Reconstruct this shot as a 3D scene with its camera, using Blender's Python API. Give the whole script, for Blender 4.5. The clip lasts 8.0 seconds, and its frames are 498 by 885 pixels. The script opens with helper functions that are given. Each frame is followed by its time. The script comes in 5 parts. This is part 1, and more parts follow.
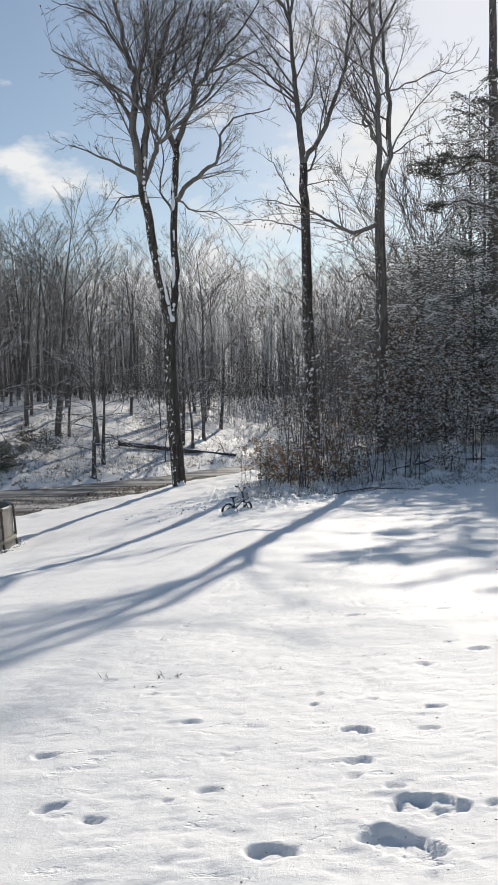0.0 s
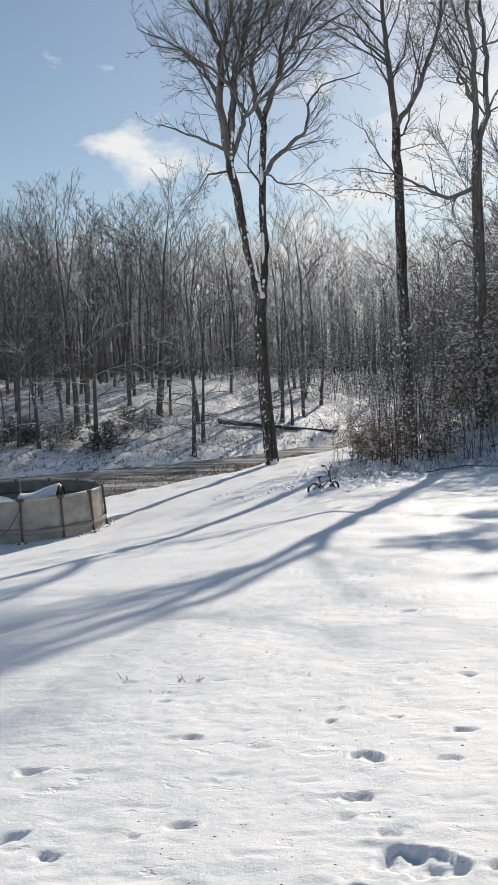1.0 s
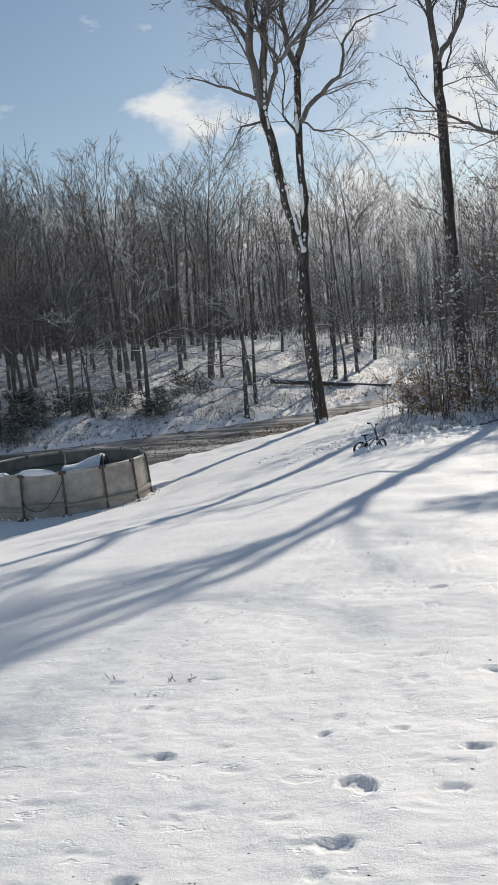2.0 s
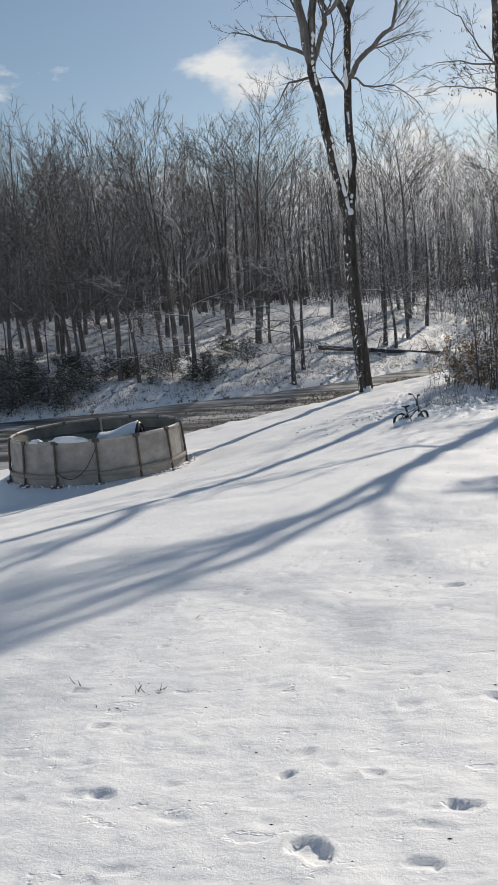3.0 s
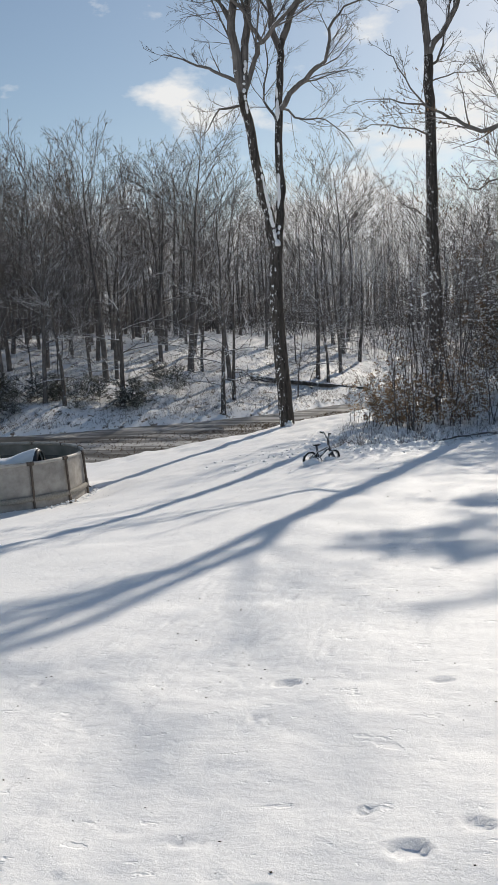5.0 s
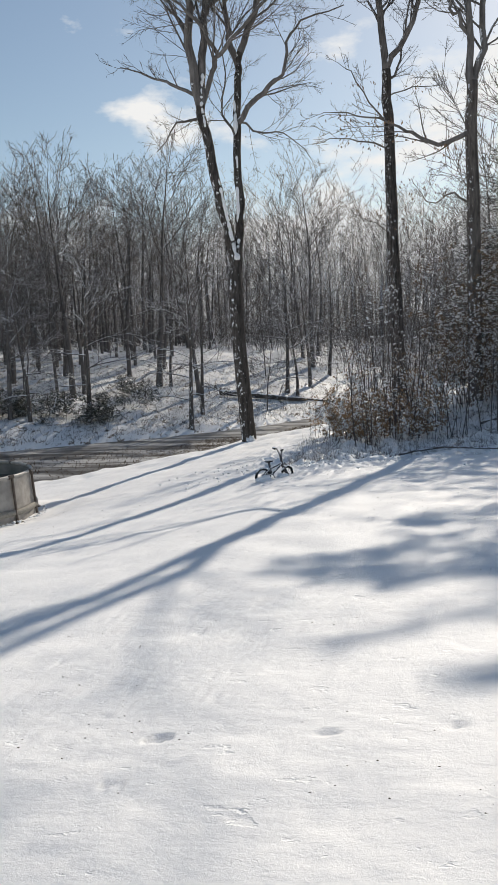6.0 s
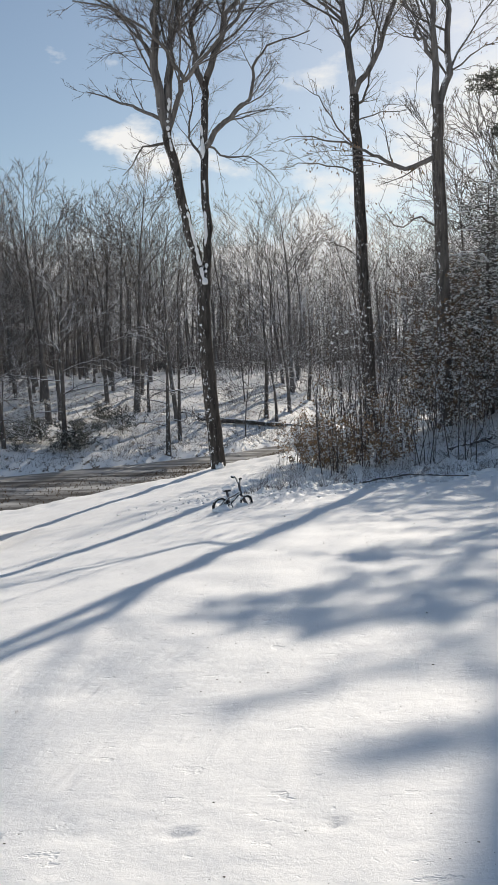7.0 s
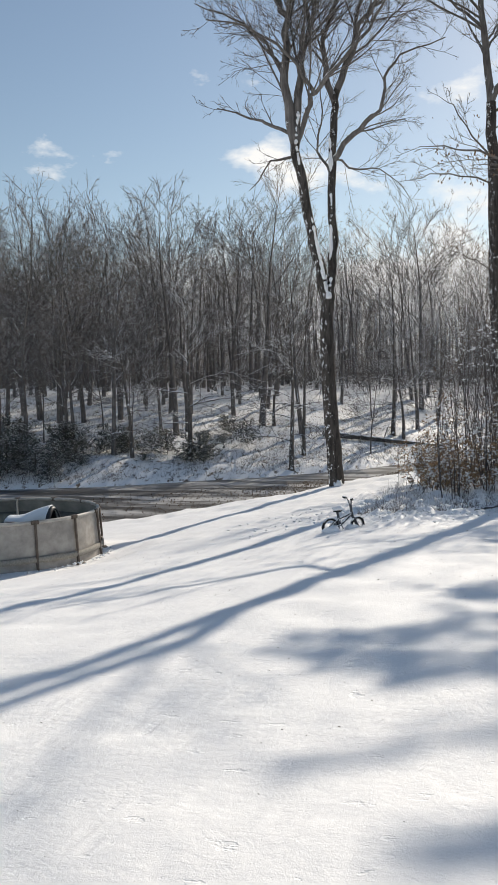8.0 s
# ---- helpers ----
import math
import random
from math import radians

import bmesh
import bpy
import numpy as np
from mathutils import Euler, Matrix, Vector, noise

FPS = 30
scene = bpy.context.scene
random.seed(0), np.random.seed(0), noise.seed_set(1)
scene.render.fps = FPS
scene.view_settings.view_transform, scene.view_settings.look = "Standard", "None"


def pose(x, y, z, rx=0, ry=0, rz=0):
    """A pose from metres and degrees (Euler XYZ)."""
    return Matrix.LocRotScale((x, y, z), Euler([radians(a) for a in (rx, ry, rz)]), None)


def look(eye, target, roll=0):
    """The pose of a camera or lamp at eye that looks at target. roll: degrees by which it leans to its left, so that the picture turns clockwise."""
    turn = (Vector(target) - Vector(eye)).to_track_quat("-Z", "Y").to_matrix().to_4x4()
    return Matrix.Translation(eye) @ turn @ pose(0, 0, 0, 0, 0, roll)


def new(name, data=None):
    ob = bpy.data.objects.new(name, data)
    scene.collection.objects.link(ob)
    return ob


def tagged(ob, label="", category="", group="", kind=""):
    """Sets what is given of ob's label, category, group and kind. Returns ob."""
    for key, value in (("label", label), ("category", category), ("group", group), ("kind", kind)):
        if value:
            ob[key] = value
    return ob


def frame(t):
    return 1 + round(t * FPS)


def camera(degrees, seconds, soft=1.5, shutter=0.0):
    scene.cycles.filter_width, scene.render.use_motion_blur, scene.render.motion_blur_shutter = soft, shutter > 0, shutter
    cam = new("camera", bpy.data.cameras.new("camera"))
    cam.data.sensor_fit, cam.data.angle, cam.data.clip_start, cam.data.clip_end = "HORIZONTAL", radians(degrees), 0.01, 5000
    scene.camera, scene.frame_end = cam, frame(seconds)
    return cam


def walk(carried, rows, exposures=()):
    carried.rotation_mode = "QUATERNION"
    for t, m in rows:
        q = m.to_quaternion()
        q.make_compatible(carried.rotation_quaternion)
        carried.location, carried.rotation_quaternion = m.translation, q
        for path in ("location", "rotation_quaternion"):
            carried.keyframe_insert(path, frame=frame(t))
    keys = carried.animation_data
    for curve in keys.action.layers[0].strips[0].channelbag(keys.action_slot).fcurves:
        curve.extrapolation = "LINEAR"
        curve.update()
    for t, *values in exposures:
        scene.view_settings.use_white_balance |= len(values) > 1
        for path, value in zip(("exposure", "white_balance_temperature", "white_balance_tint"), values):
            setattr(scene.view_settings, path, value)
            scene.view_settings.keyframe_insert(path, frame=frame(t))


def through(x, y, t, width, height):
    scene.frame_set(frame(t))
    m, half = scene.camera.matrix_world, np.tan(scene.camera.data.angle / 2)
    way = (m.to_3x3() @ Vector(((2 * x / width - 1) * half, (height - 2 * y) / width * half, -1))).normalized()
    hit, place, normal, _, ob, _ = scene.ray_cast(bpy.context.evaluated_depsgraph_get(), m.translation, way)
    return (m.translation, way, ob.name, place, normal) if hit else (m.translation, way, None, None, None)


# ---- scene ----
cam = camera(34.5, 8.0)
PATH = [
    (0, (-0.152, -0.384, 1.67), (-0.148, 1.614, 1.571), -0.6),
    (0.5, (0.124, -0.057, 1.671), (0.02, 1.933, 1.501), -2.6),
    (1, (0.435, 0.156, 1.715), (0.178, 2.133, 1.562), -1.9),
    (1.5, (0.622, 0.583, 1.67), (0.249, 2.539, 1.492), -3.3),
    (2, (0.807, 0.932, 1.698), (0.403, 2.875, 1.453), -5.0),
    (2.2, (0.952, 1.093, 1.682), (0.495, 3.024, 1.437), -5.5),
    (3.3, (1.11, 1.801, 1.712), (0.578, 3.698, 1.368), -4.7),
    (3.5, (1.146, 1.911, 1.702), (0.697, 3.828, 1.349), -4.4),
    (4, (1.351, 2.267, 1.698), (0.938, 4.196, 1.367), -4.8),
    (4.5, (1.54, 2.586, 1.702), (1.128, 4.526, 1.443), -3.2),
    (5, (1.669, 3.019, 1.67), (1.295, 4.966, 1.411), -1.8),
    (5.2, (1.761, 3.136, 1.695), (1.507, 5.102, 1.428), -1.6),
    (6.3, (2.364, 3.884, 1.653), (2.022, 5.844, 1.456), -1.7),
    (6.5, (2.45, 4.069, 1.653), (2.107, 6.031, 1.474), -1.0),
    (7, (2.818, 4.439, 1.642), (2.544, 6.413, 1.476), -2.3),
    (7.3, (3.003, 4.605, 1.661), (2.66, 6.569, 1.502), -2.5),
    (7.5, (3.066, 4.68, 1.691), (2.642, 6.629, 1.535), -2.8),
    (7.6, (3.079, 4.747, 1.689), (2.634, 6.691, 1.534), -2.7),
    (8, (3.106, 5.091, 1.665), (2.522, 7.0, 1.544), -1.1),
]

# ---- daylight ----
SUN_RIGHT, SUN_UP = radians(15.5), radians(29.0)
EXPOSURES = [(0.0, -0.13, 7080, 9.8), (0.5, -0.19, 7080, 9.8), (1.2, -0.12, 7080, 9.8), (2.0, -0.21, 7080, 9.8), (3.5, -0.28, 7100, 9.8), (4.4, -0.20, 7130, 9.8), (5.2, -0.13, 7180, 9.8), (6.5, -0.08, 7260, 9.8), (7.5, -0.02, 7310, 9.8), (8.0, 0.07, 7340, 9.8)]
walk(cam, [(t, look(eye, target, roll)) for t, eye, target, roll in PATH], EXPOSURES)
CLOUD_SHIFT = (0.35, 0.0, 0.2)
world = bpy.data.worlds.new("winter_sky")
scene.world = world
world.use_nodes = True


def sky_nodes():
    nt = world.node_tree
    nodes, links = nt.nodes, nt.links
    nodes.clear()
    out = nodes.new("ShaderNodeOutputWorld")
    bg = nodes.new("ShaderNodeBackground")
    sky = nodes.new("ShaderNodeTexSky")
    sky.sky_type, sky.sun_disc = "NISHITA", False
    sky.sun_elevation, sky.sun_rotation = SUN_UP, SUN_RIGHT
    sky.air_density, sky.dust_density, sky.ozone_density = 1.08, 0.3, 2.0
    coord = nodes.new("ShaderNodeTexCoord")
    way = coord.outputs["Generated"]

    def calc(op, a, b=0.0):
        n = nodes.new("ShaderNodeMath")
        n.operation = op
        for k, v in enumerate((a, b)):
            if isinstance(v, (int, float)):
                n.inputs[k].default_value = v
            else:
                links.new(v, n.inputs[k])
        return n.outputs[0]

    def towards(right, up, sharp):
        """1 in that direction, falling off around it."""
        n = nodes.new("ShaderNodeVectorMath")
        n.operation = "DOT_PRODUCT"
        links.new(way, n.inputs[0])
        n.inputs[1].default_value = (math.sin(right) * math.cos(up), math.cos(right) * math.cos(up), math.sin(up))
        return calc("POWER", calc("MAXIMUM", n.outputs["Value"], 0.0), sharp)

    flat = nodes.new("ShaderNodeMapping")
    flat.inputs["Scale"].default_value = (1.0, 1.0, 2.2)
    flat.inputs["Location"].default_value = CLOUD_SHIFT
    links.new(way, flat.inputs["Vector"])
    puffs = nodes.new("ShaderNodeTexNoise")
    puffs.inputs["Scale"].default_value, puffs.inputs["Detail"].default_value, puffs.inputs["Roughness"].default_value = 7.0, 8.0, 0.58
    links.new(flat.outputs["Vector"], puffs.inputs["Vector"])
    # cumulus low over the woods, and a bright veil round the sun
    low = calc("MULTIPLY", towards(radians(-14.8), radians(15.0), 900), 0.27)
    low = calc("ADD", low, calc("MULTIPLY", towards(radians(-4), radians(10.5), 130), 0.15))
    low = calc("ADD", low, calc("MULTIPLY", towards(radians(9), radians(20), 40), 0.19))
    low = calc("ADD", low, calc("MULTIPLY", towards(radians(-31), radians(17), 1500), 0.16))
    split = nodes.new("ShaderNodeSeparateXYZ")
    links.new(way, split.inputs[0])
    veil = nodes.new("ShaderNodeMapRange")
    links.new(split.outputs["Z"], veil.inputs["Value"])
    for key, value in (("From Min", 0.20), ("From Max", 0.04), ("To Min", 0.0), ("To Max", 0.50)):
        veil.inputs[key].default_value = value
    low = calc("ADD", low, veil.outputs["Result"])
    cloud = nodes.new("ShaderNodeMapRange")
    links.new(calc("ADD", puffs.outputs["Fac"], low), cloud.inputs["Value"])
    cloud.inputs["From Min"].default_value, cloud.inputs["From Max"].default_value = 0.66, 0.80
    mix = nodes.new("ShaderNodeMix")
    mix.data_type = "RGBA"
    mix.inputs[7].default_value = (8.5, 9.0, 9.8, 1)
    links.new(cloud.outputs["Result"], mix.inputs[0])
    links.new(sky.outputs["Color"], mix.inputs[6])
    links.new(mix.outputs[2], bg.inputs["Color"])
    bg.inputs["Strength"].default_value = 0.105
    links.new(bg.outputs["Background"], out.inputs["Surface"])


sky_nodes()
sun = new("sun", bpy.data.lights.new("sun", "SUN"))
sun.data.energy, sun.data.angle, sun.data.color = 4.4, radians(0.5), (1.0, 0.955, 0.89)
sun.matrix_world = look((0, 0, 0), (-math.sin(SUN_RIGHT) * math.cos(SUN_UP), -math.cos(SUN_RIGHT) * math.cos(SUN_UP), -math.sin(SUN_UP)))


# ---- materials ----
def material(name, rough=0.8, spec=0.3, metal=0.0):
    m = bpy.data.materials.new(name)
    m.use_nodes = True
    nodes = m.node_tree.nodes
    bsdf = nodes["Principled BSDF"]
    bsdf.inputs["Roughness"].default_value, bsdf.inputs["Metallic"].default_value = rough, metal
    bsdf.inputs["Specular IOR Level"].default_value = spec
    return m, nodes, m.node_tree.links, bsdf


def noise_node(nodes, links, scale, detail=4.0, rough=0.55, coord=None, stretch=None):
    n = nodes.new("ShaderNodeTexNoise")
    n.inputs["Scale"].default_value, n.inputs["Detail"].default_value, n.inputs["Roughness"].default_value = scale, detail, rough
    tc = nodes.new("ShaderNodeTexCoord")
    source = tc.outputs["Object"]
    if stretch:
        mp = nodes.new("ShaderNodeMapping")
        mp.inputs["Scale"].default_value = stretch
        links.new(source, mp.inputs["Vector"])
        source = mp.outputs["Vector"]
    links.new(source, n.inputs["Vector"])
    return n.outputs["Fac"]


def ramp_node(nodes, links, fac, stops):
    r = nodes.new("ShaderNodeValToRGB")
    while len(r.color_ramp.elements) < len(stops):
        r.color_ramp.elements.new(0.5)
    for e, (p, c) in zip(r.color_ramp.elements, stops):
        e.position = p
        e.color = (c, c, c, 1) if isinstance(c, (int, float)) else (*c, 1)
    links.new(fac, r.inputs["Fac"])
    return r.outputs["Color"]


def bump_node(nodes, links, bsdf, height, strength, distance):
    b = nodes.new("ShaderNodeBump")
    b.inputs["Strength"].default_value, b.inputs["Distance"].default_value = strength, distance
    links.new(height, b.inputs["Height"])
    links.new(b.outputs["Normal"], bsdf.inputs["Normal"])
    return b


def mix_node(nodes, links, fac, a, b):
    m = nodes.new("ShaderNodeMix")
    m.data_type = "RGBA"
    links.new(fac, m.inputs[0])
    for slot, c in ((6, a), (7, b)):
        if isinstance(c, tuple):
            m.inputs[slot].default_value = (*c, 1)
        else:
            links.new(c, m.inputs[slot])
    return m.outputs[2]


def math_node(nodes, links, op, a, b):
    m = nodes.new("ShaderNodeMath")
    m.operation = op
    for n, v in enumerate((a, b)):
        if isinstance(v, (int, float)):
            m.inputs[n].default_value = v
        else:
            links.new(v, m.inputs[n])
    return m.outputs[0]


def snow_material(name, grain=14.0):
    m, nodes, links, bsdf = material(name, 0.62, 0.25)
    wide = noise_node(nodes, links, 0.35, 3)
    links.new(ramp_node(nodes, links, wide, [(0.3, (0.84, 0.86, 0.89)), (0.7, (0.91, 0.915, 0.925))]), bsdf.inputs["Base Color"])
    crust = noise_node(nodes, links, grain, 8, 0.65, stretch=(0.55, 1.5, 1.0))
    ripple = noise_node(nodes, links, 2.2, 4, 0.5, stretch=(0.7, 1.25, 1.0))
    both = math_node(nodes, links, "ADD", crust, math_node(nodes, links, "MULTIPLY", ripple, 1.8))
    bump_node(nodes, links, bsdf, both, 0.5, 0.035)
    return m


def ground_material():
    """Snow everywhere; where the slope is wooded, leaf litter breaks through it."""
    m, nodes, links, bsdf = material("snow_cover", 0.62, 0.25)
    wide = noise_node(nodes, links, 0.35, 3)
    snow = ramp_node(nodes, links, wide, [(0.3, (0.87, 0.872, 0.88)), (0.7, (0.912, 0.913, 0.917))])
    litter_tone = noise_node(nodes, links, 2.0, 5)
    litter = ramp_node(nodes, links, litter_tone, [(0.3, (0.05, 0.035, 0.025)), (0.7, (0.16, 0.11, 0.07))])
    patches = noise_node(nodes, links, 1.7, 9, 0.78, stretch=(1.0, 0.5, 1.0))
    where = nodes.new("ShaderNodeAttribute")
    where.attribute_name = "wooded"
    mask = math_node(nodes, links, "MULTIPLY", ramp_node(nodes, links, patches, [(0.535, 0.0), (0.60, 1.0)]), where.outputs["Fac"])
    links.new(mix_node(nodes, links, mask, snow, litter), bsdf.inputs["Base Color"])
    crust = noise_node(nodes, links, 10.0, 9, 0.72, stretch=(0.85, 1.1, 1.0))
    scour = ramp_node(nodes, links, noise_node(nodes, links, 9.0, 6, 0.7, stretch=(0.7, 1.3, 1.0)), [(0.50, 0.0), (0.60, 1.0)])
    ripple = noise_node(nodes, links, 2.6, 4, 0.5)
    grain = noise_node(nodes, links, 70.0, 5, 0.75)
    both = math_node(nodes, links, "ADD", crust, math_node(nodes, links, "MULTIPLY", ripple, 0.35))
    both = math_node(nodes, links, "ADD", both, math_node(nodes, links, "MULTIPLY", grain, 0.22))
    both = math_node(nodes, links, "ADD", both, math_node(nodes, links, "MULTIPLY", scour, 0.13))
    pits = ramp_node(nodes, links, noise_node(nodes, links, 5.5, 4, 0.6, stretch=(0.75, 1.2, 1.0)), [(0.31, 0.0), (0.36, 1.0)])
    specks = ramp_node(nodes, links, noise_node(nodes, links, 21.0, 3, 0.6, stretch=(0.8, 1.1, 1.0)), [(0.27, 0.0), (0.32, 1.0)])
    both = math_node(nodes, links, "ADD", both, math_node(nodes, links, "ADD", math_node(nodes, links, "MULTIPLY", pits, 0.85), math_node(nodes, links, "MULTIPLY", specks, 0.6)))
    bump_node(nodes, links, bsdf, both, 0.38, 0.033)
    return m


def bark_material(name, dark, light, snow=0.5, side=(-0.45, -0.35, 0.82), grain=9.0, fleck=3.4, facing=1.0):
    """Furrowed bark; wind-blown snow sticks to the faces turned to one side and to the tops of limbs."""
    m, nodes, links, bsdf = material(name, 0.9, 0.15)
    furrow = noise_node(nodes, links, grain, 6, 0.65, stretch=(1.0, 1.0, 0.18))
    tone = noise_node(nodes, links, 0.7, 3)
    wood = ramp_node(nodes, links, furrow, [(0.32, dark), (0.68, light)])
    hue = ramp_node(nodes, links, tone, [(0.3, 0.75), (0.7, 1.15)])
    mul = nodes.new("ShaderNodeMix")
    mul.data_type, mul.blend_type = "RGBA", "MULTIPLY"
    mul.inputs[0].default_value = 1.0
    links.new(wood, mul.inputs[6])
    links.new(hue, mul.inputs[7])
    geo = nodes.new("ShaderNodeNewGeometry")
    dot = nodes.new("ShaderNodeVectorMath")
    dot.operation = "DOT_PRODUCT"
    links.new(geo.outputs["Normal"], dot.inputs[0])
    dot.inputs[1].default_value = Vector(side).normalized()
    blotch = noise_node(nodes, links, fleck, 7, 0.74, stretch=(1.0, 1.0, 0.6))
    score = math_node(nodes, links, "ADD", math_node(nodes, links, "MULTIPLY", dot.outputs["Value"], facing), math_node(nodes, links, "MULTIPLY", math_node(nodes, links, "SUBTRACT", blotch, 0.5), 2.6))
    cut = 1.0 - snow
    mask = ramp_node(nodes, links, score, [(cut, 0.0), (min(cut + 0.06, 1.0), 1.0)])
    links.new(mix_node(nodes, links, mask, mul.outputs[2], (0.86, 0.875, 0.9)), bsdf.inputs["Base Color"])
    bump_node(nodes, links, bsdf, furrow, 0.7, 0.03)
    return m


def leaf_material(name, dark, light, rough=0.5, through=0.25):
    m, nodes, links, bsdf = material(name, rough, 0.3)
    geo = nodes.new("ShaderNodeNewGeometry")
    links.new(ramp_node(nodes, links, geo.outputs["Random Per Island"], [(0.0, dark), (1.0, light)]), bsdf.inputs["Base Color"])
    thin = nodes.new("ShaderNodeBsdfTranslucent")
    thin.inputs["Color"].default_value = (*light, 1)
    blend = nodes.new("ShaderNodeMixShader")
    blend.inputs[0].default_value = through
    links.new(bsdf.outputs[0], blend.inputs[1])
    links.new(thin.outputs[0], blend.inputs[2])
    links.new(blend.outputs[0], nodes["Material Output"].inputs["Surface"])
    return m


def plain_material(name, a, b, rough=0.6, scale=6.0, spec=0.3, metal=0.0, bump=0.0):
    m, nodes, links, bsdf = material(name, rough, spec, metal)
    fac = noise_node(nodes, links, scale, 5, 0.6)
    links.new(ramp_node(nodes, links, fac, [(0.3, a), (0.7, b)]), bsdf.inputs["Base Color"])
    if bump:
        bump_node(nodes, links, bsdf, fac, 0.6, bump)
    return m


def ice_material():
    """Grey pond ice with a thin, patchy dusting of snow; its dark streaks are painted tree shadows."""
    m, nodes, links, bsdf = material("pond_ice", 0.5, 0.3)
    streak = noise_node(nodes, links, 0.3, 5, 0.6, stretch=(0.28, 1.7, 1.0))
    # dark stops stand in for trunk shadows on the ice, pale ones are snow
    links.new(ramp_node(nodes, links, streak, [(0.42, (0.05, 0.048, 0.047)), (0.48, (0.13, 0.13, 0.132)), (0.56, (0.36, 0.365, 0.37))]), bsdf.inputs["Base Color"])
    links.new(ramp_node(nodes, links, streak, [(0.35, 0.4), (0.62, 0.75)]), bsdf.inputs["Roughness"])
    bump_node(nodes, links, bsdf, noise_node(nodes, links, 1.5, 4), 0.15, 0.03)
    return m


def water_material():
    m, nodes, links, bsdf = material("cold_water", 0.06, 0.5)
    bsdf.inputs["Base Color"].default_value = (0.035, 0.05, 0.055, 1)
    bump_node(nodes, links, bsdf, noise_node(nodes, links, 3.0, 3), 0.1, 0.01)
    return m


SNOW_GROUND = ground_material()
SNOW = snow_material("fresh_snow")
BARK_OLD = bark_material("grey_brown_bark", (0.06, 0.052, 0.046), (0.19, 0.168, 0.15), 0.26, (-0.45, -0.35, 0.82), 9.0, 7.0)
BARK_FLECKED = bark_material("snow_flecked_bark", (0.032, 0.028, 0.025), (0.115, 0.102, 0.092), 0.64, (-0.80, -0.55, 0.25), 9.0, 8.0, 0.22)
REED = leaf_material("brown_reed", (0.06, 0.044, 0.032), (0.15, 0.11, 0.076), 0.8, 0.2)
BARK_LIMB = bark_material("smooth_grey_bark", (0.10, 0.09, 0.084), (0.23, 0.214, 0.20), 0.35, (-0.6, -0.4, 0.7), 7.0, 2.4, 0.6)
BARK_FAR = bark_material("woodland_bark", (0.092, 0.085, 0.080), (0.25, 0.228, 0.215), 0.24, (-0.1, -0.35, 0.92))
TWIG = bark_material("brown_twigs", (0.07, 0.06, 0.055), (0.18, 0.156, 0.144), 0.20)
TWIG_FAR = bark_material("woodland_twigs", (0.064, 0.058, 0.055), (0.17, 0.153, 0.145), 0.13, (-0.1, -0.35, 0.92))
BARK_LINED = bark_material("snow_lined_bark", (0.08, 0.07, 0.064), (0.20, 0.18, 0.165), 0.68, (0.0, -0.12, 0.99))
TWIG_SNOWY = bark_material("snow_lined_twigs", (0.09, 0.076, 0.068), (0.21, 0.182, 0.165), 0.32)
NEEDLE = leaf_material("evergreen_foliage", (0.055, 0.06, 0.054), (0.15, 0.155, 0.132), 0.45, 0.38)
DRY_LEAF = leaf_material("dry_brown_leaf", (0.07, 0.048, 0.034), (0.26, 0.18, 0.115), 0.7, 0.28)
TAN_LEAF = leaf_material("tan_dry_leaf", (0.15, 0.095, 0.06), (0.40, 0.28, 0.175), 0.7, 0.3)
STRAW = leaf_material("dry_straw", (0.14, 0.10, 0.06), (0.34, 0.25, 0.15), 0.8, 0.3)
ICE = ice_material()
WATER = water_material()
LINER = plain_material("grey_beige_liner", (0.235, 0.218, 0.197), (0.43, 0.40, 0.367), 0.6, 2.6, 0.3, bump=0.03)
LINER_IN = plain_material("weathered_inner_liner", (0.15, 0.145, 0.128), (0.28, 0.268, 0.238), 0.6, 2.0)
POLE = plain_material("brown_painted_steel", (0.075, 0.058, 0.046), (0.14, 0.11, 0.09), 0.5, 9.0)
RAIL = plain_material("pale_painted_rail", (0.32, 0.30, 0.27), (0.5, 0.48, 0.45), 0.5, 5.0)
STRAP = plain_material("grey_webbing", (0.21, 0.195, 0.17), (0.32, 0.30, 0.265), 0.8, 20.0)
TARP = plain_material("dark_tarpaulin", (0.02, 0.022, 0.028), (0.05, 0.055, 0.065), 0.45, 3.0)
RUBBER = bark_material("snow_dusted_rubber", (0.018, 0.018, 0.019), (0.05, 0.05, 0.05), 0.50, (0, -0.25, 0.97), 30.0, 16.0)
BIKE_PAINT = bark_material("snow_dusted_paint", (0.06, 0.06, 0.068), (0.14, 0.14, 0.15), 0.60, (0, -0.25, 0.97), 9.0, 16.0)
STEEL = plain_material("dull_steel", (0.30, 0.30, 0.30), (0.45, 0.45, 0.45), 0.4, 20.0, 0.5, 0.9)
CORD = plain_material("dark_cord", (0.03, 0.03, 0.03), (0.07, 0.065, 0.06), 0.7, 20.0)
LOG_BARK = bark_material("wet_log_bark", (0.04, 0.036, 0.032), (0.14, 0.125, 0.11), 0.38, (0, 0, 1))
DEBRIS = plain_material("dark_litter", (0.04, 0.03, 0.022), (0.12, 0.09, 0.06), 0.9, 30.0)


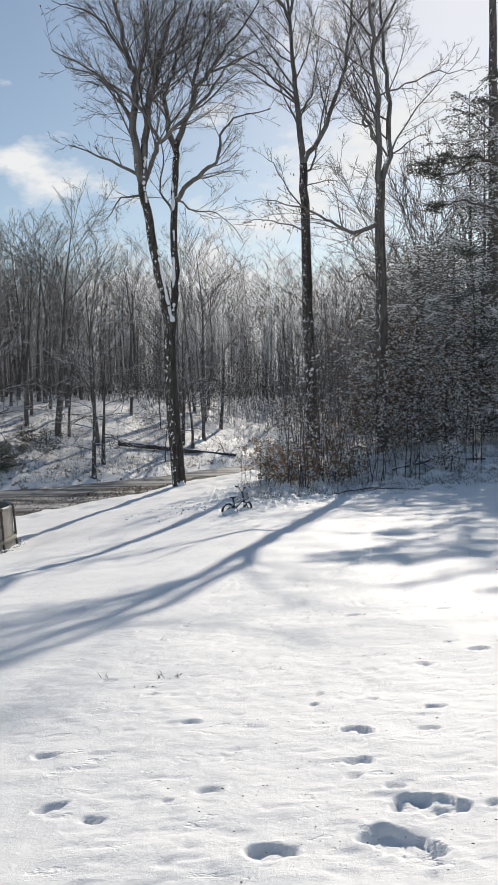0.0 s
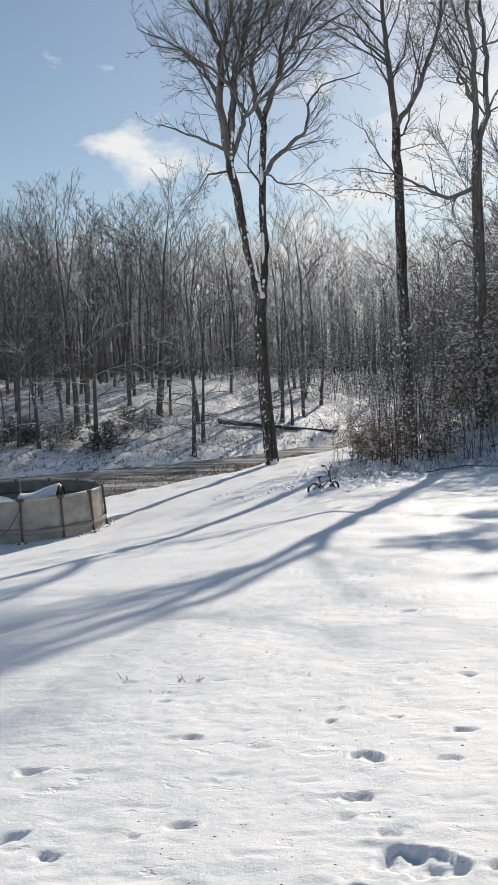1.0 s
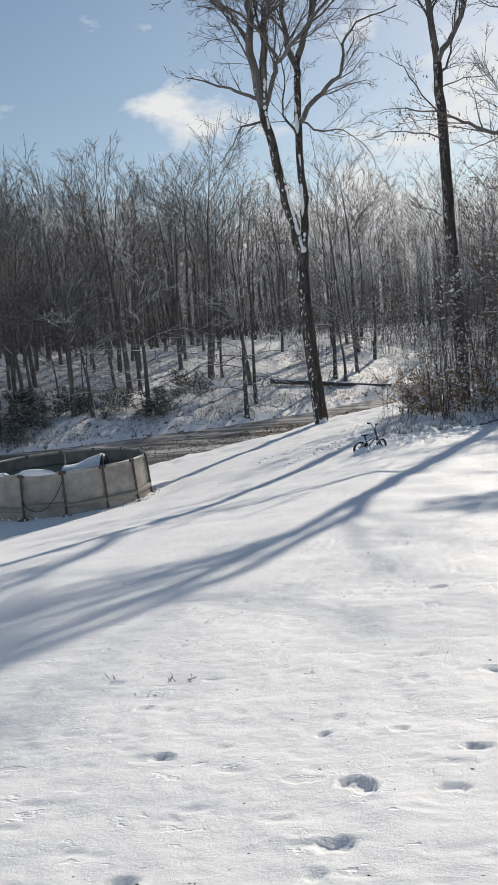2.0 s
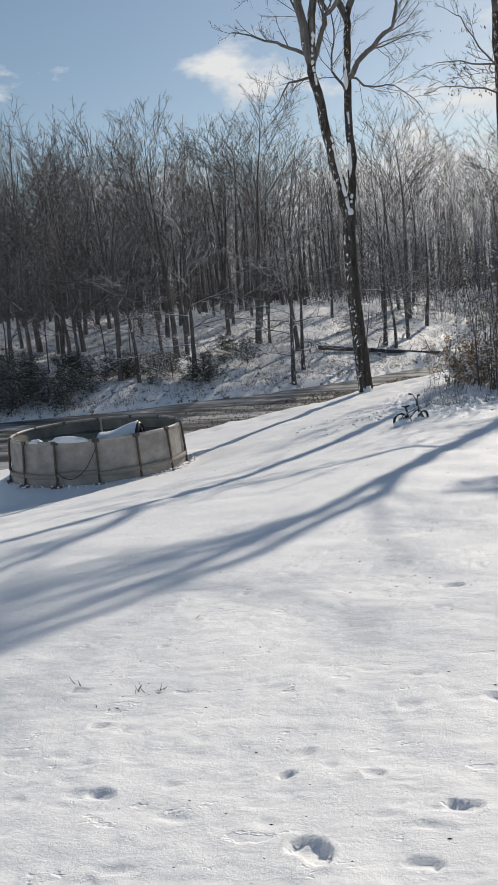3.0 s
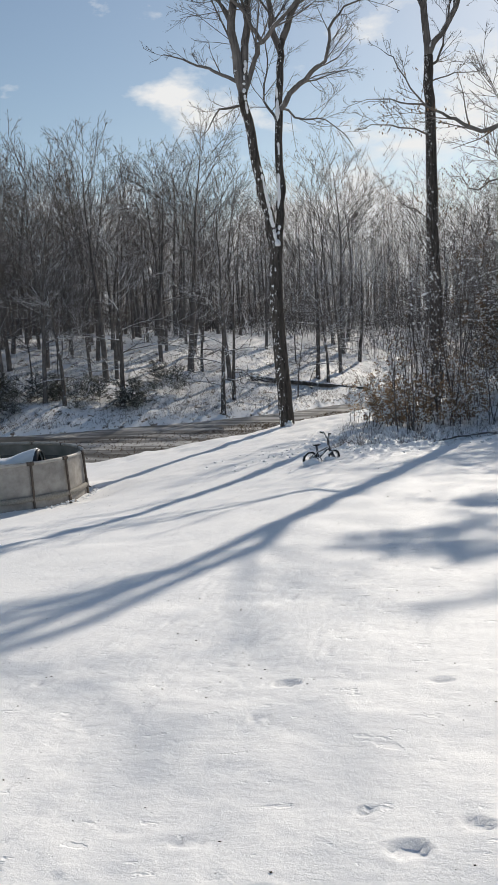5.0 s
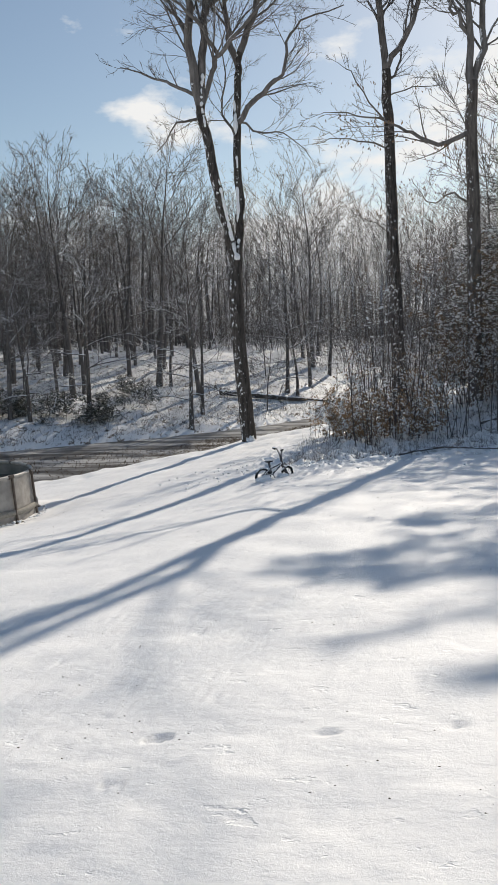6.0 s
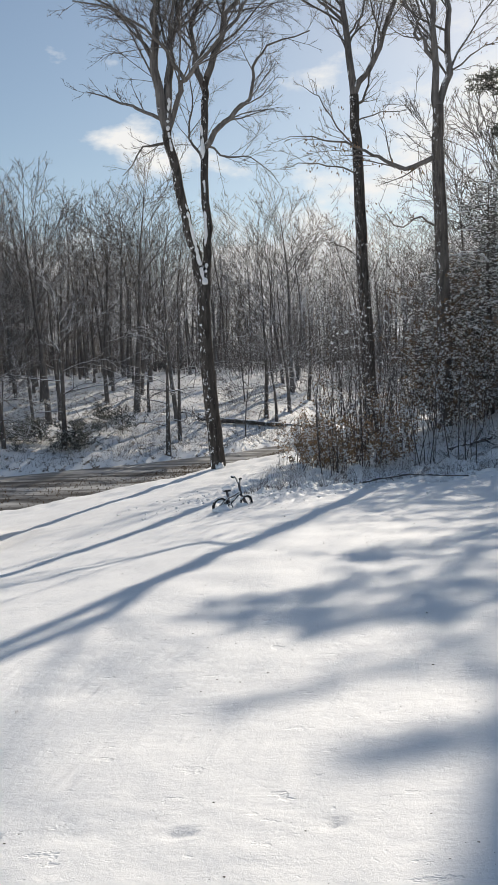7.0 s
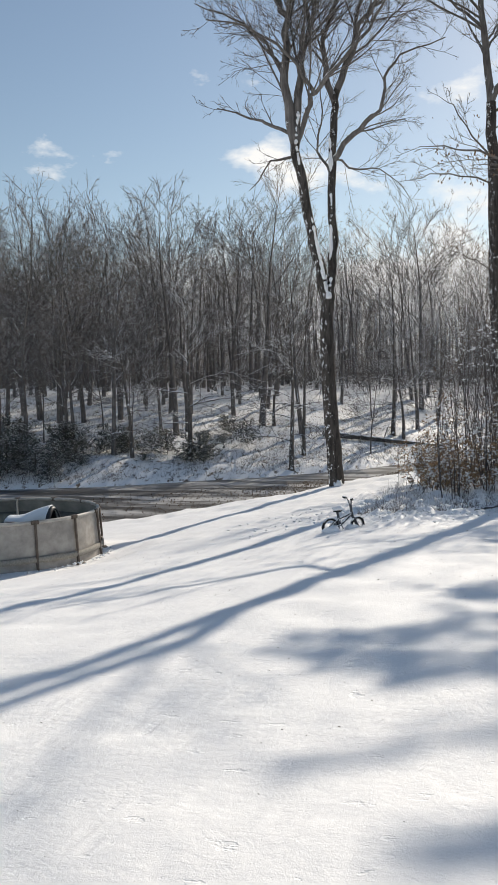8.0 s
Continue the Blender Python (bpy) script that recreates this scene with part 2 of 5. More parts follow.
# ---- mesh helpers ----
def quick_mesh(name, verts, faces, mat, smooth=True):
    """A mesh from an array of places and one of quads or triangles."""
    verts, faces = np.asarray(verts, np.float32), np.asarray(faces, np.int32)
    me = bpy.data.meshes.new(name)
    n, k = faces.shape
    me.vertices.add(len(verts))
    me.vertices.foreach_set("co", verts.ravel())
    me.loops.add(n * k)
    me.loops.foreach_set("vertex_index", faces.ravel())
    me.polygons.add(n)
    me.polygons.foreach_set("loop_start", np.arange(0, n * k, k, dtype=np.int32))
    me.polygons.foreach_set("use_smooth", np.full(n, smooth))
    me.update(calc_edges=True)
    me.materials.append(mat)
    return me


def part(name, data, mat, parent, label="", kind=""):
    """Links a bmesh or a mesh as one object under a thing or a part."""
    if isinstance(data, bmesh.types.BMesh):
        me = bpy.data.meshes.new(name)
        data.to_mesh(me)
        data.free()
        me.materials.append(mat)
        data = me
    ob = new(name, data)
    ob.parent = parent
    return tagged(ob, label, kind=kind)


def thing(name, place, label, category, group="", kind="", turn=0.0):
    ob = new(name)
    ob.empty_display_size = 0.2
    ob.location = place
    ob.rotation_euler = (0, 0, turn)
    return tagged(ob, label, category, group, kind)


class Tubes:
    """Collects tapered tubes into one mesh."""

    def __init__(self):
        self.verts, self.quads, self.count = [], [], 0

    def add(self, pts, radii, sides):
        pts, radii = np.asarray(pts, float), np.asarray(radii, float)
        way = np.gradient(pts, axis=0)
        way /= np.linalg.norm(way, axis=1)[:, None] + 1e-9
        ref = np.array((0.83, 0.41, 0.37)) if abs(way[:, 2]).mean() > 0.6 else np.array((0.11, 0.17, 0.98))
        u = np.cross(way, ref)
        u /= np.linalg.norm(u, axis=1)[:, None] + 1e-9
        w = np.cross(way, u)
        a = np.linspace(0, 2 * np.pi, sides, endpoint=False)
        ring = pts[:, None] + radii[:, None, None] * (np.cos(a)[None, :, None] * u[:, None] + np.sin(a)[None, :, None] * w[:, None])
        n = len(pts)
        i = np.arange(n - 1)[:, None] * sides + np.arange(sides)[None]
        j = np.arange(n - 1)[:, None] * sides + (np.arange(sides)[None] + 1) % sides
        self.verts.append(ring.reshape(-1, 3))
        self.quads.append(np.stack([i, j, j + sides, i + sides], -1).reshape(-1, 4) + self.count)
        self.count += n * sides

    def mesh(self, name, mat):
        return quick_mesh(name, np.concatenate(self.verts), np.concatenate(self.quads), mat)


class Spikes:
    """Collects straight, three-sided twigs that run to a point."""

    def __init__(self):
        self.verts, self.count = [], 0

    def add(self, start, way, radius):
        """start and way: arrays of places and of full lengths; radius: one for each."""
        n = len(start)
        d = way / (np.linalg.norm(way, axis=1)[:, None] + 1e-9)
        u = np.cross(d, np.array((0.31, 0.83, 0.47)))
        u /= np.linalg.norm(u, axis=1)[:, None] + 1e-9
        w = np.cross(d, u)
        r = np.asarray(radius)[:, None]
        ring = [start + r * (math.cos(a) * u + math.sin(a) * w) for a in (0, 2.0944, 4.18879)]
        self.verts.append(np.stack([*ring, start + way], 1).reshape(-1, 3))
        self.count += n

    def mesh(self, name, mat):
        base = np.arange(self.count)[:, None, None] * 4
        tris = (base + np.array([[0, 1, 3], [1, 2, 3], [2, 0, 3]])).reshape(-1, 3)
        return quick_mesh(name, np.concatenate(self.verts), tris, mat)


class Bits:
    """Collects many small leaves or lumps into one mesh."""

    def __init__(self):
        self.verts, self.faces, self.count = [], [], 0

    def leaf(self, place, along, across, fold):
        a, b, f = np.asarray(along), np.asarray(across), np.asarray(fold)
        self.verts.append(np.array([place - a, place + b + f, place + a, place - b + f]))
        self.faces.append(np.array([[0, 1, 2], [0, 2, 3]]) + self.count)
        self.count += 4

    def lump(self, place, rx, ry, rz):
        p = np.asarray(place, float)
        x, y, z = np.array((rx, 0, 0)), np.array((0, ry, 0)), np.array((0, 0, rz))
        self.verts.append(np.array([p + x, p + y, p - x, p - y, p + z, p - z]))
        self.faces.append(np.array([[0, 1, 4], [1, 2, 4], [2, 3, 4], [3, 0, 4], [1, 0, 5], [2, 1, 5], [3, 2, 5], [0, 3, 5]]) + self.count)
        self.count += 6

    def mesh(self, name, mat, smooth=False):
        return quick_mesh(name, np.concatenate(self.verts), np.concatenate(self.faces), mat, smooth)


def box_bm(bm, lo, hi):
    r = bmesh.ops.create_cube(bm, size=1.0)
    c, s = (Vector(lo) + Vector(hi)) / 2, Vector(hi) - Vector(lo)
    for v in r["verts"]:
        v.co = Vector((v.co.x * s.x, v.co.y * s.y, v.co.z * s.z)) + c
    return r["verts"]


# ---- the lie of the land ----
POND = -6.2
POOL_X, POOL_Y, POOL_BASE = -10.56, 25.2, -2.93


def smooth(a, b, v):
    t = np.clip((v - a) / (b - a), 0, 1)
    return t * t * (3 - 2 * t)


def lawn(x, y):
    g = np.interp(y, [-40, 0, 4.5, 6, 8, 10.4, 14, 20, 24, 30, 41, 60], [1.6, 0.03, -0.295, -0.415, -0.63, -0.875, -1.10, -1.45, -1.65, -1.80, -2.0, -2.3])
    left = 0.06 + 0.09 * smooth(8, 22, y)
    s = np.where(x > 0, 0.055 * x, left * np.maximum(x, -30))
    rise = 0.115 * np.clip(y - 28.5, 0, 14) * smooth(2.5, 9, x)
    return g + np.minimum(s, 1.5) + rise


def shore_line(x):
    return np.interp(x, [-90, -30, -18, -9.5, -5, 2, 20, 60], [45, 68, 77.5, 87, 95, 104, 112, 120])


def edge_line(x):
    return np.interp(x, [-60, -11, -5.8, -3.8, 0, 6, 15, 60], [34, 37.5, 39.5, 42.2, 44, 47, 50, 55])


def ground(x, y):
    x, y = np.asarray(x, float), np.asarray(y, float)
    near = lawn(x, y)
    low = -7.2 + 4.0 * smooth(3, 16, x)
    bank = near - smooth(0, 10, y - edge_line(x)) * (near - low)
    d = y - shore_line(x)
    far = -7.2 + 1.6 * smooth(-4, 2, d) + 0.185 * np.clip(d, 0, 40) + 0.06 * np.clip(d - 40, 0, 12) + 0.04 * np.clip(d - 52, 0, 110)
    land = np.maximum(bank, far)
    # the level pad under the pool
    away = np.hypot(x - POOL_X, y - POOL_Y)
    return land + (POOL_BASE + 0.03 - land) * (1 - smooth(2.9, 4.4, away))


def height(x, y):
    return float(ground(x, y))


def lattice(x, y, scale, seed):
    """Smooth value noise, -1 to 1, over arrays."""
    rng = np.random.RandomState(seed)
    table = rng.rand(256, 256) * 2 - 1
    u, v = x * scale, y * scale
    i, j = np.floor(u).astype(int), np.floor(v).astype(int)
    a, b = u - i, v - j
    a, b = a * a * (3 - 2 * a), b * b * (3 - 2 * b)
    i0, j0, i1, j1 = i % 256, j % 256, (i + 1) % 256, (j + 1) % 256
    return (table[i0, j0] * (1 - a) + table[i1, j0] * a) * (1 - b) + (table[i0, j1] * (1 - a) + table[i1, j1] * a) * b


# Boot prints: x, y, length, turn in degrees.
BOOT_PRINTS = [
    (-0.06, 2.83, 0.23, 2), (0.47, 2.86, 0.38, -40), (0.66, 3.2, 0.36, -16), (0.475, 4.23, 0.20, -48), (0.41, 3.76, 0.16, 28),
    (0.88, 4.18, 0.11, 10), (1.02, 4.57, 0.14, -8), (-1.33, 4.16, 0.16, -6), (-1.12, 3.44, 0.15, 40), (0.98, 3.17, 0.12, 5),
    (1.69, 5.95, 0.16, 14), (0.93, 7.97, 0.19, 6), (0.86, 7.33, 0.13, 18), (1.97, 6.16, 0.14, -25),
]
# Paw and toe marks: x, y, length.
PAW_MARKS = [
    (-0.87, 5.22, 0.12), (-0.52, 4.56, 0.14), (-0.37, 3.52, 0.15), (-0.56, 3.43, 0.07), (-0.9, 3.27, 0.12), (0.54, 3.42, 0.12), (-1.25, 5.72, 0.14),
    (-1, 7.17, 0.10), (-0.8, 7.99, 0.12), (0.26, 4.76, 0.08), (0.64, 4.8, 0.11), (0.74, 5.5, 0.15), (1.17, 5.63, 0.13), (0.81, 5.95, 0.15),
    (1.56, 6.98, 0.12), (-0.02, 10.11, 0.14), (-0.36, 9.57, 0.13), (1.9, 8.02, 0.17), (2.65, 8.1, 0.13), (0.59, 10.51, 0.10), (-0.42, 11.08, 0.15),
    (2.65, 10.6, 0.12), (2.43, 8.88, 0.10), (3.29, 9, 0.13), (2.79, 8.26, 0.07), (1.02, 8.78, 0.10), (1.13, 8.61, 0.09), (-0.71, 5.2, 0.08),
    (0.37, 3.56, 0.10), (-1, 6.53, 0.09), (1.5, 6.23, 0.10), (0.3, 4.98, 0.07),
]


def build_ground():
    def steps(*runs):
        out = [runs[0][0]]
        for a, b, d in runs:
            out += list(np.linspace(a, b, max(2, int(round(abs(b - a) / d)) + 1))[1:])
        return np.array(out)

    xs = steps((-2500, -400, 350), (-400, -90, 45), (-90, -30, 1.6), (-30, -12, 0.5), (-12, -2.0, 0.18), (-2.0, -1.5, 0.03), (-1.5, 1.2, 0.018), (1.2, 2.2, 0.026), (2.2, 3.6, 0.045), (3.6, 12, 0.2), (12, 14, 0.5), (14, 60, 1.2), (60, 400, 40), (400, 2500, 350))
    ys = steps((-2500, -300, 350), (-300, -30, 30), (-30, 1.6, 1.5), (1.6, 2.6, 0.1), (2.6, 4.9, 0.018), (4.9, 6.3, 0.028), (6.3, 8.4, 0.04), (8.4, 12, 0.08), (12, 24.5, 0.17), (24.5, 32, 0.085), (32, 44, 0.26), (44, 60, 0.8), (60, 130, 1.4), (130, 240, 4), (240, 900, 60), (900, 3000, 350))
    x, y = np.meshgrid(xs, ys)
    z = ground(x, y)
    far = smooth(60, 75, y)
    rough_side = smooth(26.0, 28.5, y + 0.7 * lattice(x, y, 0.6, 3)) * smooth(-0.5, 2.5, x)
    brush = rough_side * (1 - smooth(46, 52, y))
    near = 1 - smooth(14, 40, y)
    z = z + 0.03 * lattice(x, y, 0.35, 5) * (1 - far) * smooth(9, 16, y) + (1 - far) * smooth(11, 15, y) * (0.020 * lattice(x, y, 1.3, 31) + 0.016 * lattice(x, y, 2.4, 32)) + 0.012 * lattice(x, y * 1.2, 1.5, 7) * near + 0.006 * lattice(x * 0.9, y * 1.3, 5.0, 8) * near
    z = z + 0.004 * lattice(x, y, 11.0, 9) * (1 - smooth(8, 14, y))
    z = z + brush * (0.16 * lattice(x, y, 1.6, 11) + 0.13 * lattice(x, y, 4.0, 12))
    z = z + far * (y < 260) * (0.35 * lattice(x, y, 0.22, 13) + 0.12 * lattice(x, y, 0.9, 14))
    # trampled snow behind the bicycle
    near_bike = np.exp(-(((x - 1.2) / 3.0) ** 2 + ((y - 28.0) / 2.6) ** 2))
    near_bike = np.maximum(near_bike, 0.6 * smooth(25.5, 28, y + 0.5 * lattice(x, y, 0.8, 35)) * (1 - smooth(33, 36, y)) * smooth(-6.5, -2.5, x) * (1 - smooth(8, 12, x)))
    z = z + near_bike * (0.05 * lattice(x, y, 1.8, 15) + 0.13 * np.maximum(lattice(x, y, 4.2, 16), 0) ** 1.3 + 0.09 * np.maximum(lattice(x, y * 0.8, 8.0, 34), 0))
    z = z + smooth(31, 37, y) * (1 - smooth(44, 47, y)) * (0.05 * lattice(x, y, 1.2, 17) + 0.05 * lattice(x, y, 2.3, 18))

    def window(px, py, r):
        return (slice(*np.searchsorted(ys, (py - r, py + r))), slice(*np.searchsorted(xs, (px - r, px + r))))

    for px, py, length, turn in BOOT_PRINTS:
        w = window(px, py, length * 1.6)
        gx, gy = x[w], y[w]
        c, s = math.cos(radians(turn)), math.sin(radians(turn))
        u, v = (gx - px) * c + (gy - py) * s, -(gx - px) * s + (gy - py) * c
        u = u + 0.022 * lattice(gx, gy, 12.0, 21) + 0.010 * lattice(gx, gy, 30.0, 37)
        v = v + 0.018 * lattice(gx, gy, 12.0, 22) + 0.010 * lattice(gx, gy, 30.0, 38) + 0.05 * u
        slim = 0.27 - 0.10 * u / length
        d = (np.abs(u / (length * 0.52)) ** 2.8 + np.abs(v / (length * slim)) ** 2.8) ** (1 / 2.8)
        z[w] += -min(0.042, 0.15 * length) * (1 - smooth(0.84, 1.02, d)) * (1 + 0.42 * lattice(gx, gy, 17, 23) + 0.22 * lattice(gx, gy, 34, 26)) + 0.006 * np.exp(-(((d - 1.2) / 0.15) ** 2)) * (0.4 + 1.6 * lattice(gx, gy, 24, 28))
    for px, py, length in PAW_MARKS:
        w = window(px, py, length * 1.6)
        gx, gy = x[w], y[w]
        u = (gx - px + 0.022 * lattice(gx, gy, 14, 24)) / (length * 0.55)
        v = (gy - py + 0.018 * lattice(gx, gy, 14, 25)) / (length * 0.34)
        d = np.sqrt(u * u + v * v)
        z[w] += -0.016 * (1 - smooth(0.6, 1.0, d)) * (1 + 0.7 * lattice(gx, gy, 24, 29)) + 0.004 * np.exp(-(((d - 1.25) / 0.2) ** 2)) * (0.5 + 1.5 * lattice(gx, gy, 26, 36))
    # small dents and clods all over the crust
    rng = np.random.RandomState(19)
    for k in range(2400):
        py = 2.5 + 9.5 * rng.rand() ** 1.4
        px = rng.uniform(-0.40, 0.45) * py + 0.2
        r = rng.uniform(0.008, 0.034)
        w = window(px, py, r * 3.2)
        gx, gy = x[w], y[w]
        u = (gx - px + 0.5 * r * lattice(gx, gy, 25, 30)) / (r * rng.uniform(1.0, 2.8))
        v = (gy - py + 0.5 * r * lattice(gx, gy, 25, 33)) / (r * rng.uniform(0.5, 1.0))
        z[w] += r * rng.choice([-0.26, -0.16, 0.12]) * np.exp(-1.2 * (u * u + v * v) ** 2)
    n, k = z.shape
    idx = np.arange(n * k).reshape(n, k)
    quads = np.stack([idx[:-1, :-1], idx[:-1, 1:], idx[1:, 1:], idx[1:, :-1]], -1).reshape(-1, 4)
    me = quick_mesh("ground", np.stack([x, y, z], -1).reshape(-1, 3), quads, SNOW_GROUND)
    wooded = np.maximum(smooth(60, 72, y), 0.75 * brush)
    wooded = np.maximum(wooded, smooth(0.6, 2.5, y - edge_line(x)))
    at = me.attributes.new("wooded", "FLOAT", "POINT")
    at.data.foreach_set("value", wooded.ravel().astype(np.float32))
    return tagged(new("ground", me), "snow-covered lawn sloping to a pond and wooded hillside", "ground", kind="structure")


build_ground()


def build_pond():
    xs = np.linspace(-120, 20, 60)
    rows = []
    for f in np.linspace(0, 1, 24):
        for x in xs:
            a, b = float(edge_line(x)) + 2.0, float(shore_line(x)) + 3.0
            rows.append((x, a + f * (b - a), POND))
    k = len(xs)
    idx = np.arange(len(rows)).reshape(-1, k)
    quads = np.stack([idx[:-1, :-1], idx[:-1, 1:], idx[1:, 1:], idx[1:, :-1]], -1).reshape(-1, 4)
    return tagged(new("water", quick_mesh("water", rows, quads, ICE)), "frozen grey pond dusted with thin snow, tree shadows painted as dark streaks", "pond", kind="structure")


build_pond()


# ---- trees ----
def unit(v):
    return v / (np.linalg.norm(v) + 1e-9)


def sway(start, way, length, n, wander, lift, rng):
    """A wandering line of n steps that lifts towards the sky."""
    pts, p, d = [start], np.array(start, float), unit(np.array(way, float))
    for _ in range(n):
        d = unit(d + rng.normal(0, wander, 3) + np.array((0, 0, lift)))
        p = p + d * length / n
        pts.append(p.copy())
    return np.array(pts)


def fork_off(way, angle, rng, spread=None):
    """A direction at that angle from another, turned at random round it."""
    side = unit(np.cross(way, rng.normal(0, 1, 3)))
    return unit(way * math.cos(angle) + side * math.sin(angle))


def limb(wood, twigs, pts, r0, r1, level, rng, kids, lift=0.1, sides=6, twig_len=1.0, least=0.006, reach=0.45, last=3):
    """Draws a limb along pts, and lets smaller ones grow from it down to twigs."""
    pts = np.asarray(pts, float)
    radii = np.linspace(r0, r1, len(pts))
    (wood if level > 0 else twigs).add(pts, radii, sides if level > 1 else (4 if level == 1 else 3))
    if level <= 0:
        return
    span = np.linalg.norm(np.diff(pts, axis=0), axis=1).sum()
    for k in range(kids[level]):
        f = rng.uniform(0.18, 1.0) if level > 1 else rng.uniform(0.1, 1.0)
        s = f * (len(pts) - 1)
        i = min(int(s), len(pts) - 2)
        p = pts[i] + (pts[i + 1] - pts[i]) * (s - i)
        along = unit(pts[i + 1] - pts[i])
        d = fork_off(along, rng.uniform(0.45, 0.95), rng)
        length = max(span * reach * rng.uniform(0.6, 1.15) * (1.15 - 0.55 * f), 0.35 * twig_len)
        r = max((r0 + (r1 - r0) * f) * rng.uniform(0.38, 0.6), least)
        steps = 5 if level > 1 else last
        limb(wood, twigs, sway(p, d, length, steps, 0.16, lift, rng), r, max(r * 0.3, least * 0.6), level - 1, rng, kids, lift, max(sides - 1, 4), twig_len, least, reach, last)


def along_line(pts, f):
    """Places and directions at the fractions f of a line."""
    s = np.clip(f * (len(pts) - 1), 0, len(pts) - 1.001)
    i = s.astype(int)
    step = pts[i + 1] - pts[i]
    return pts[i] + step * (s - i)[:, None], step / (np.linalg.norm(step, axis=1)[:, None] + 1e-9)


def broom(twigs, pts, count, length, radius, rng, lift=0.25, sprigs=2, angle=(0.5, 1.2)):
    """Crooked fine twigs along a branch, each with a bent tip and a few sprigs."""
    f = rng.uniform(0.15, 1.0, count)
    p, d = along_line(pts, f)

    def turned(way, least, most):
        way = way / (np.linalg.norm(way, axis=1)[:, None] + 1e-9)
        side = np.cross(way, rng.normal(0, 1, way.shape))
        side /= np.linalg.norm(side, axis=1)[:, None] + 1e-9
        a = rng.uniform(least, most, len(way))[:, None]
        return way * np.cos(a) + side * np.sin(a)

    way = turned(d, *angle) + np.array((0, 0, lift))
    way *= (length * rng.uniform(0.4, 1.3, count) * (1.2 - 0.5 * f))[:, None]
    twigs.add(p, way, np.full(count, radius))
    k = np.repeat(np.arange(count), sprigs)
    start = p[k] + way[k] * rng.uniform(0.25, 0.75, len(k))[:, None]
    reach = np.linalg.norm(way[k], axis=1) * rng.uniform(0.4, 0.85, len(k))
    out = turned(way[k], 0.3, 0.8) + np.array((0, 0, lift * 0.5))
    twigs.add(start, out * reach[:, None], np.full(len(k), radius * 0.75))


def spread_limb(wood, twigs, pts, r0, r1, level, rng, plan):
    """A limb along pts whose branches grow thinner at each level; plan: for each level, how many and how long against their parent."""
    pts = np.asarray(pts, float)
    wood.add(pts, np.linspace(r0, r1, len(pts)), 8 if level > 2 else 5 if level == 2 else 3)
    span = np.linalg.norm(np.diff(pts, axis=0), axis=1).sum()
    if level == 1:
        few = int(np.clip(round(plan["twigs"] * span / plan["usual"]), 2, 15))
        broom(twigs, pts, few, min(plan["twig"], 0.6 * span), plan["fine"], rng, plan["lift"], plan["sprigs"], plan["angle"])
        return
    count, reach, usual = plan[level]
    count = int(np.clip(round(count * span / usual), 3, 22))
    f = (np.arange(count) + rng.uniform(0, 1, count)) / count * 0.86 + 0.14
    p, d = along_line(pts, f)
    for k in range(count):
        way = fork_off(d[k], rng.uniform(*plan["angle"]), rng) + np.array((0, 0, 0.06))
        length = span * reach * rng.uniform(0.6, 1.2) * (1.2 - 0.6 * f[k])
        r = max((r0 + (r1 - r0) * f[k]) * rng.uniform(*plan["taper"]), plan["fine"] * 1.3)
        spread_limb(wood, twigs, sway(p[k], way, length, 6 if level > 2 else 3, plan["wander"], plan["lift"] * 0.5, rng), r, plan["fine"], level - 1, rng, plan)


def finish_tree(name, base, wood, boughs, twigs, label, bark, twig_mat, group="", category="tree"):
    tree = thing(name, base, label, category, group)
    part("trunk", wood.mesh("trunk", bark), bark, tree)
    for bough in boughs:
        part("limb", bough.mesh("limb", BARK_LIMB), BARK_LIMB, tree, "smooth grey spreading limb")
    part("crown", twigs.mesh("crown", twig_mat), twig_mat, tree, "bare fine twigs", "stuff")
    return tree


def guided(points, scale, rng, depth, bend=0.0, sub=3):
    """A limb line from guide points (right, up) in a tree's own plane, leaning out of it by depth towards its tip."""
    p = np.array(points, float)
    t = np.linspace(0, 1, len(p))
    f = np.linspace(0, 1, (len(p) - 1) * sub + 1)
    x, z = np.interp(f, t, p[:, 0]), np.interp(f, t, p[:, 1])
    y = depth * f**1.3
    line = np.stack([x, y, z], -1)
    line[1:-1] += rng.normal(0, 0.05, line[1:-1].shape) * scale
    return line


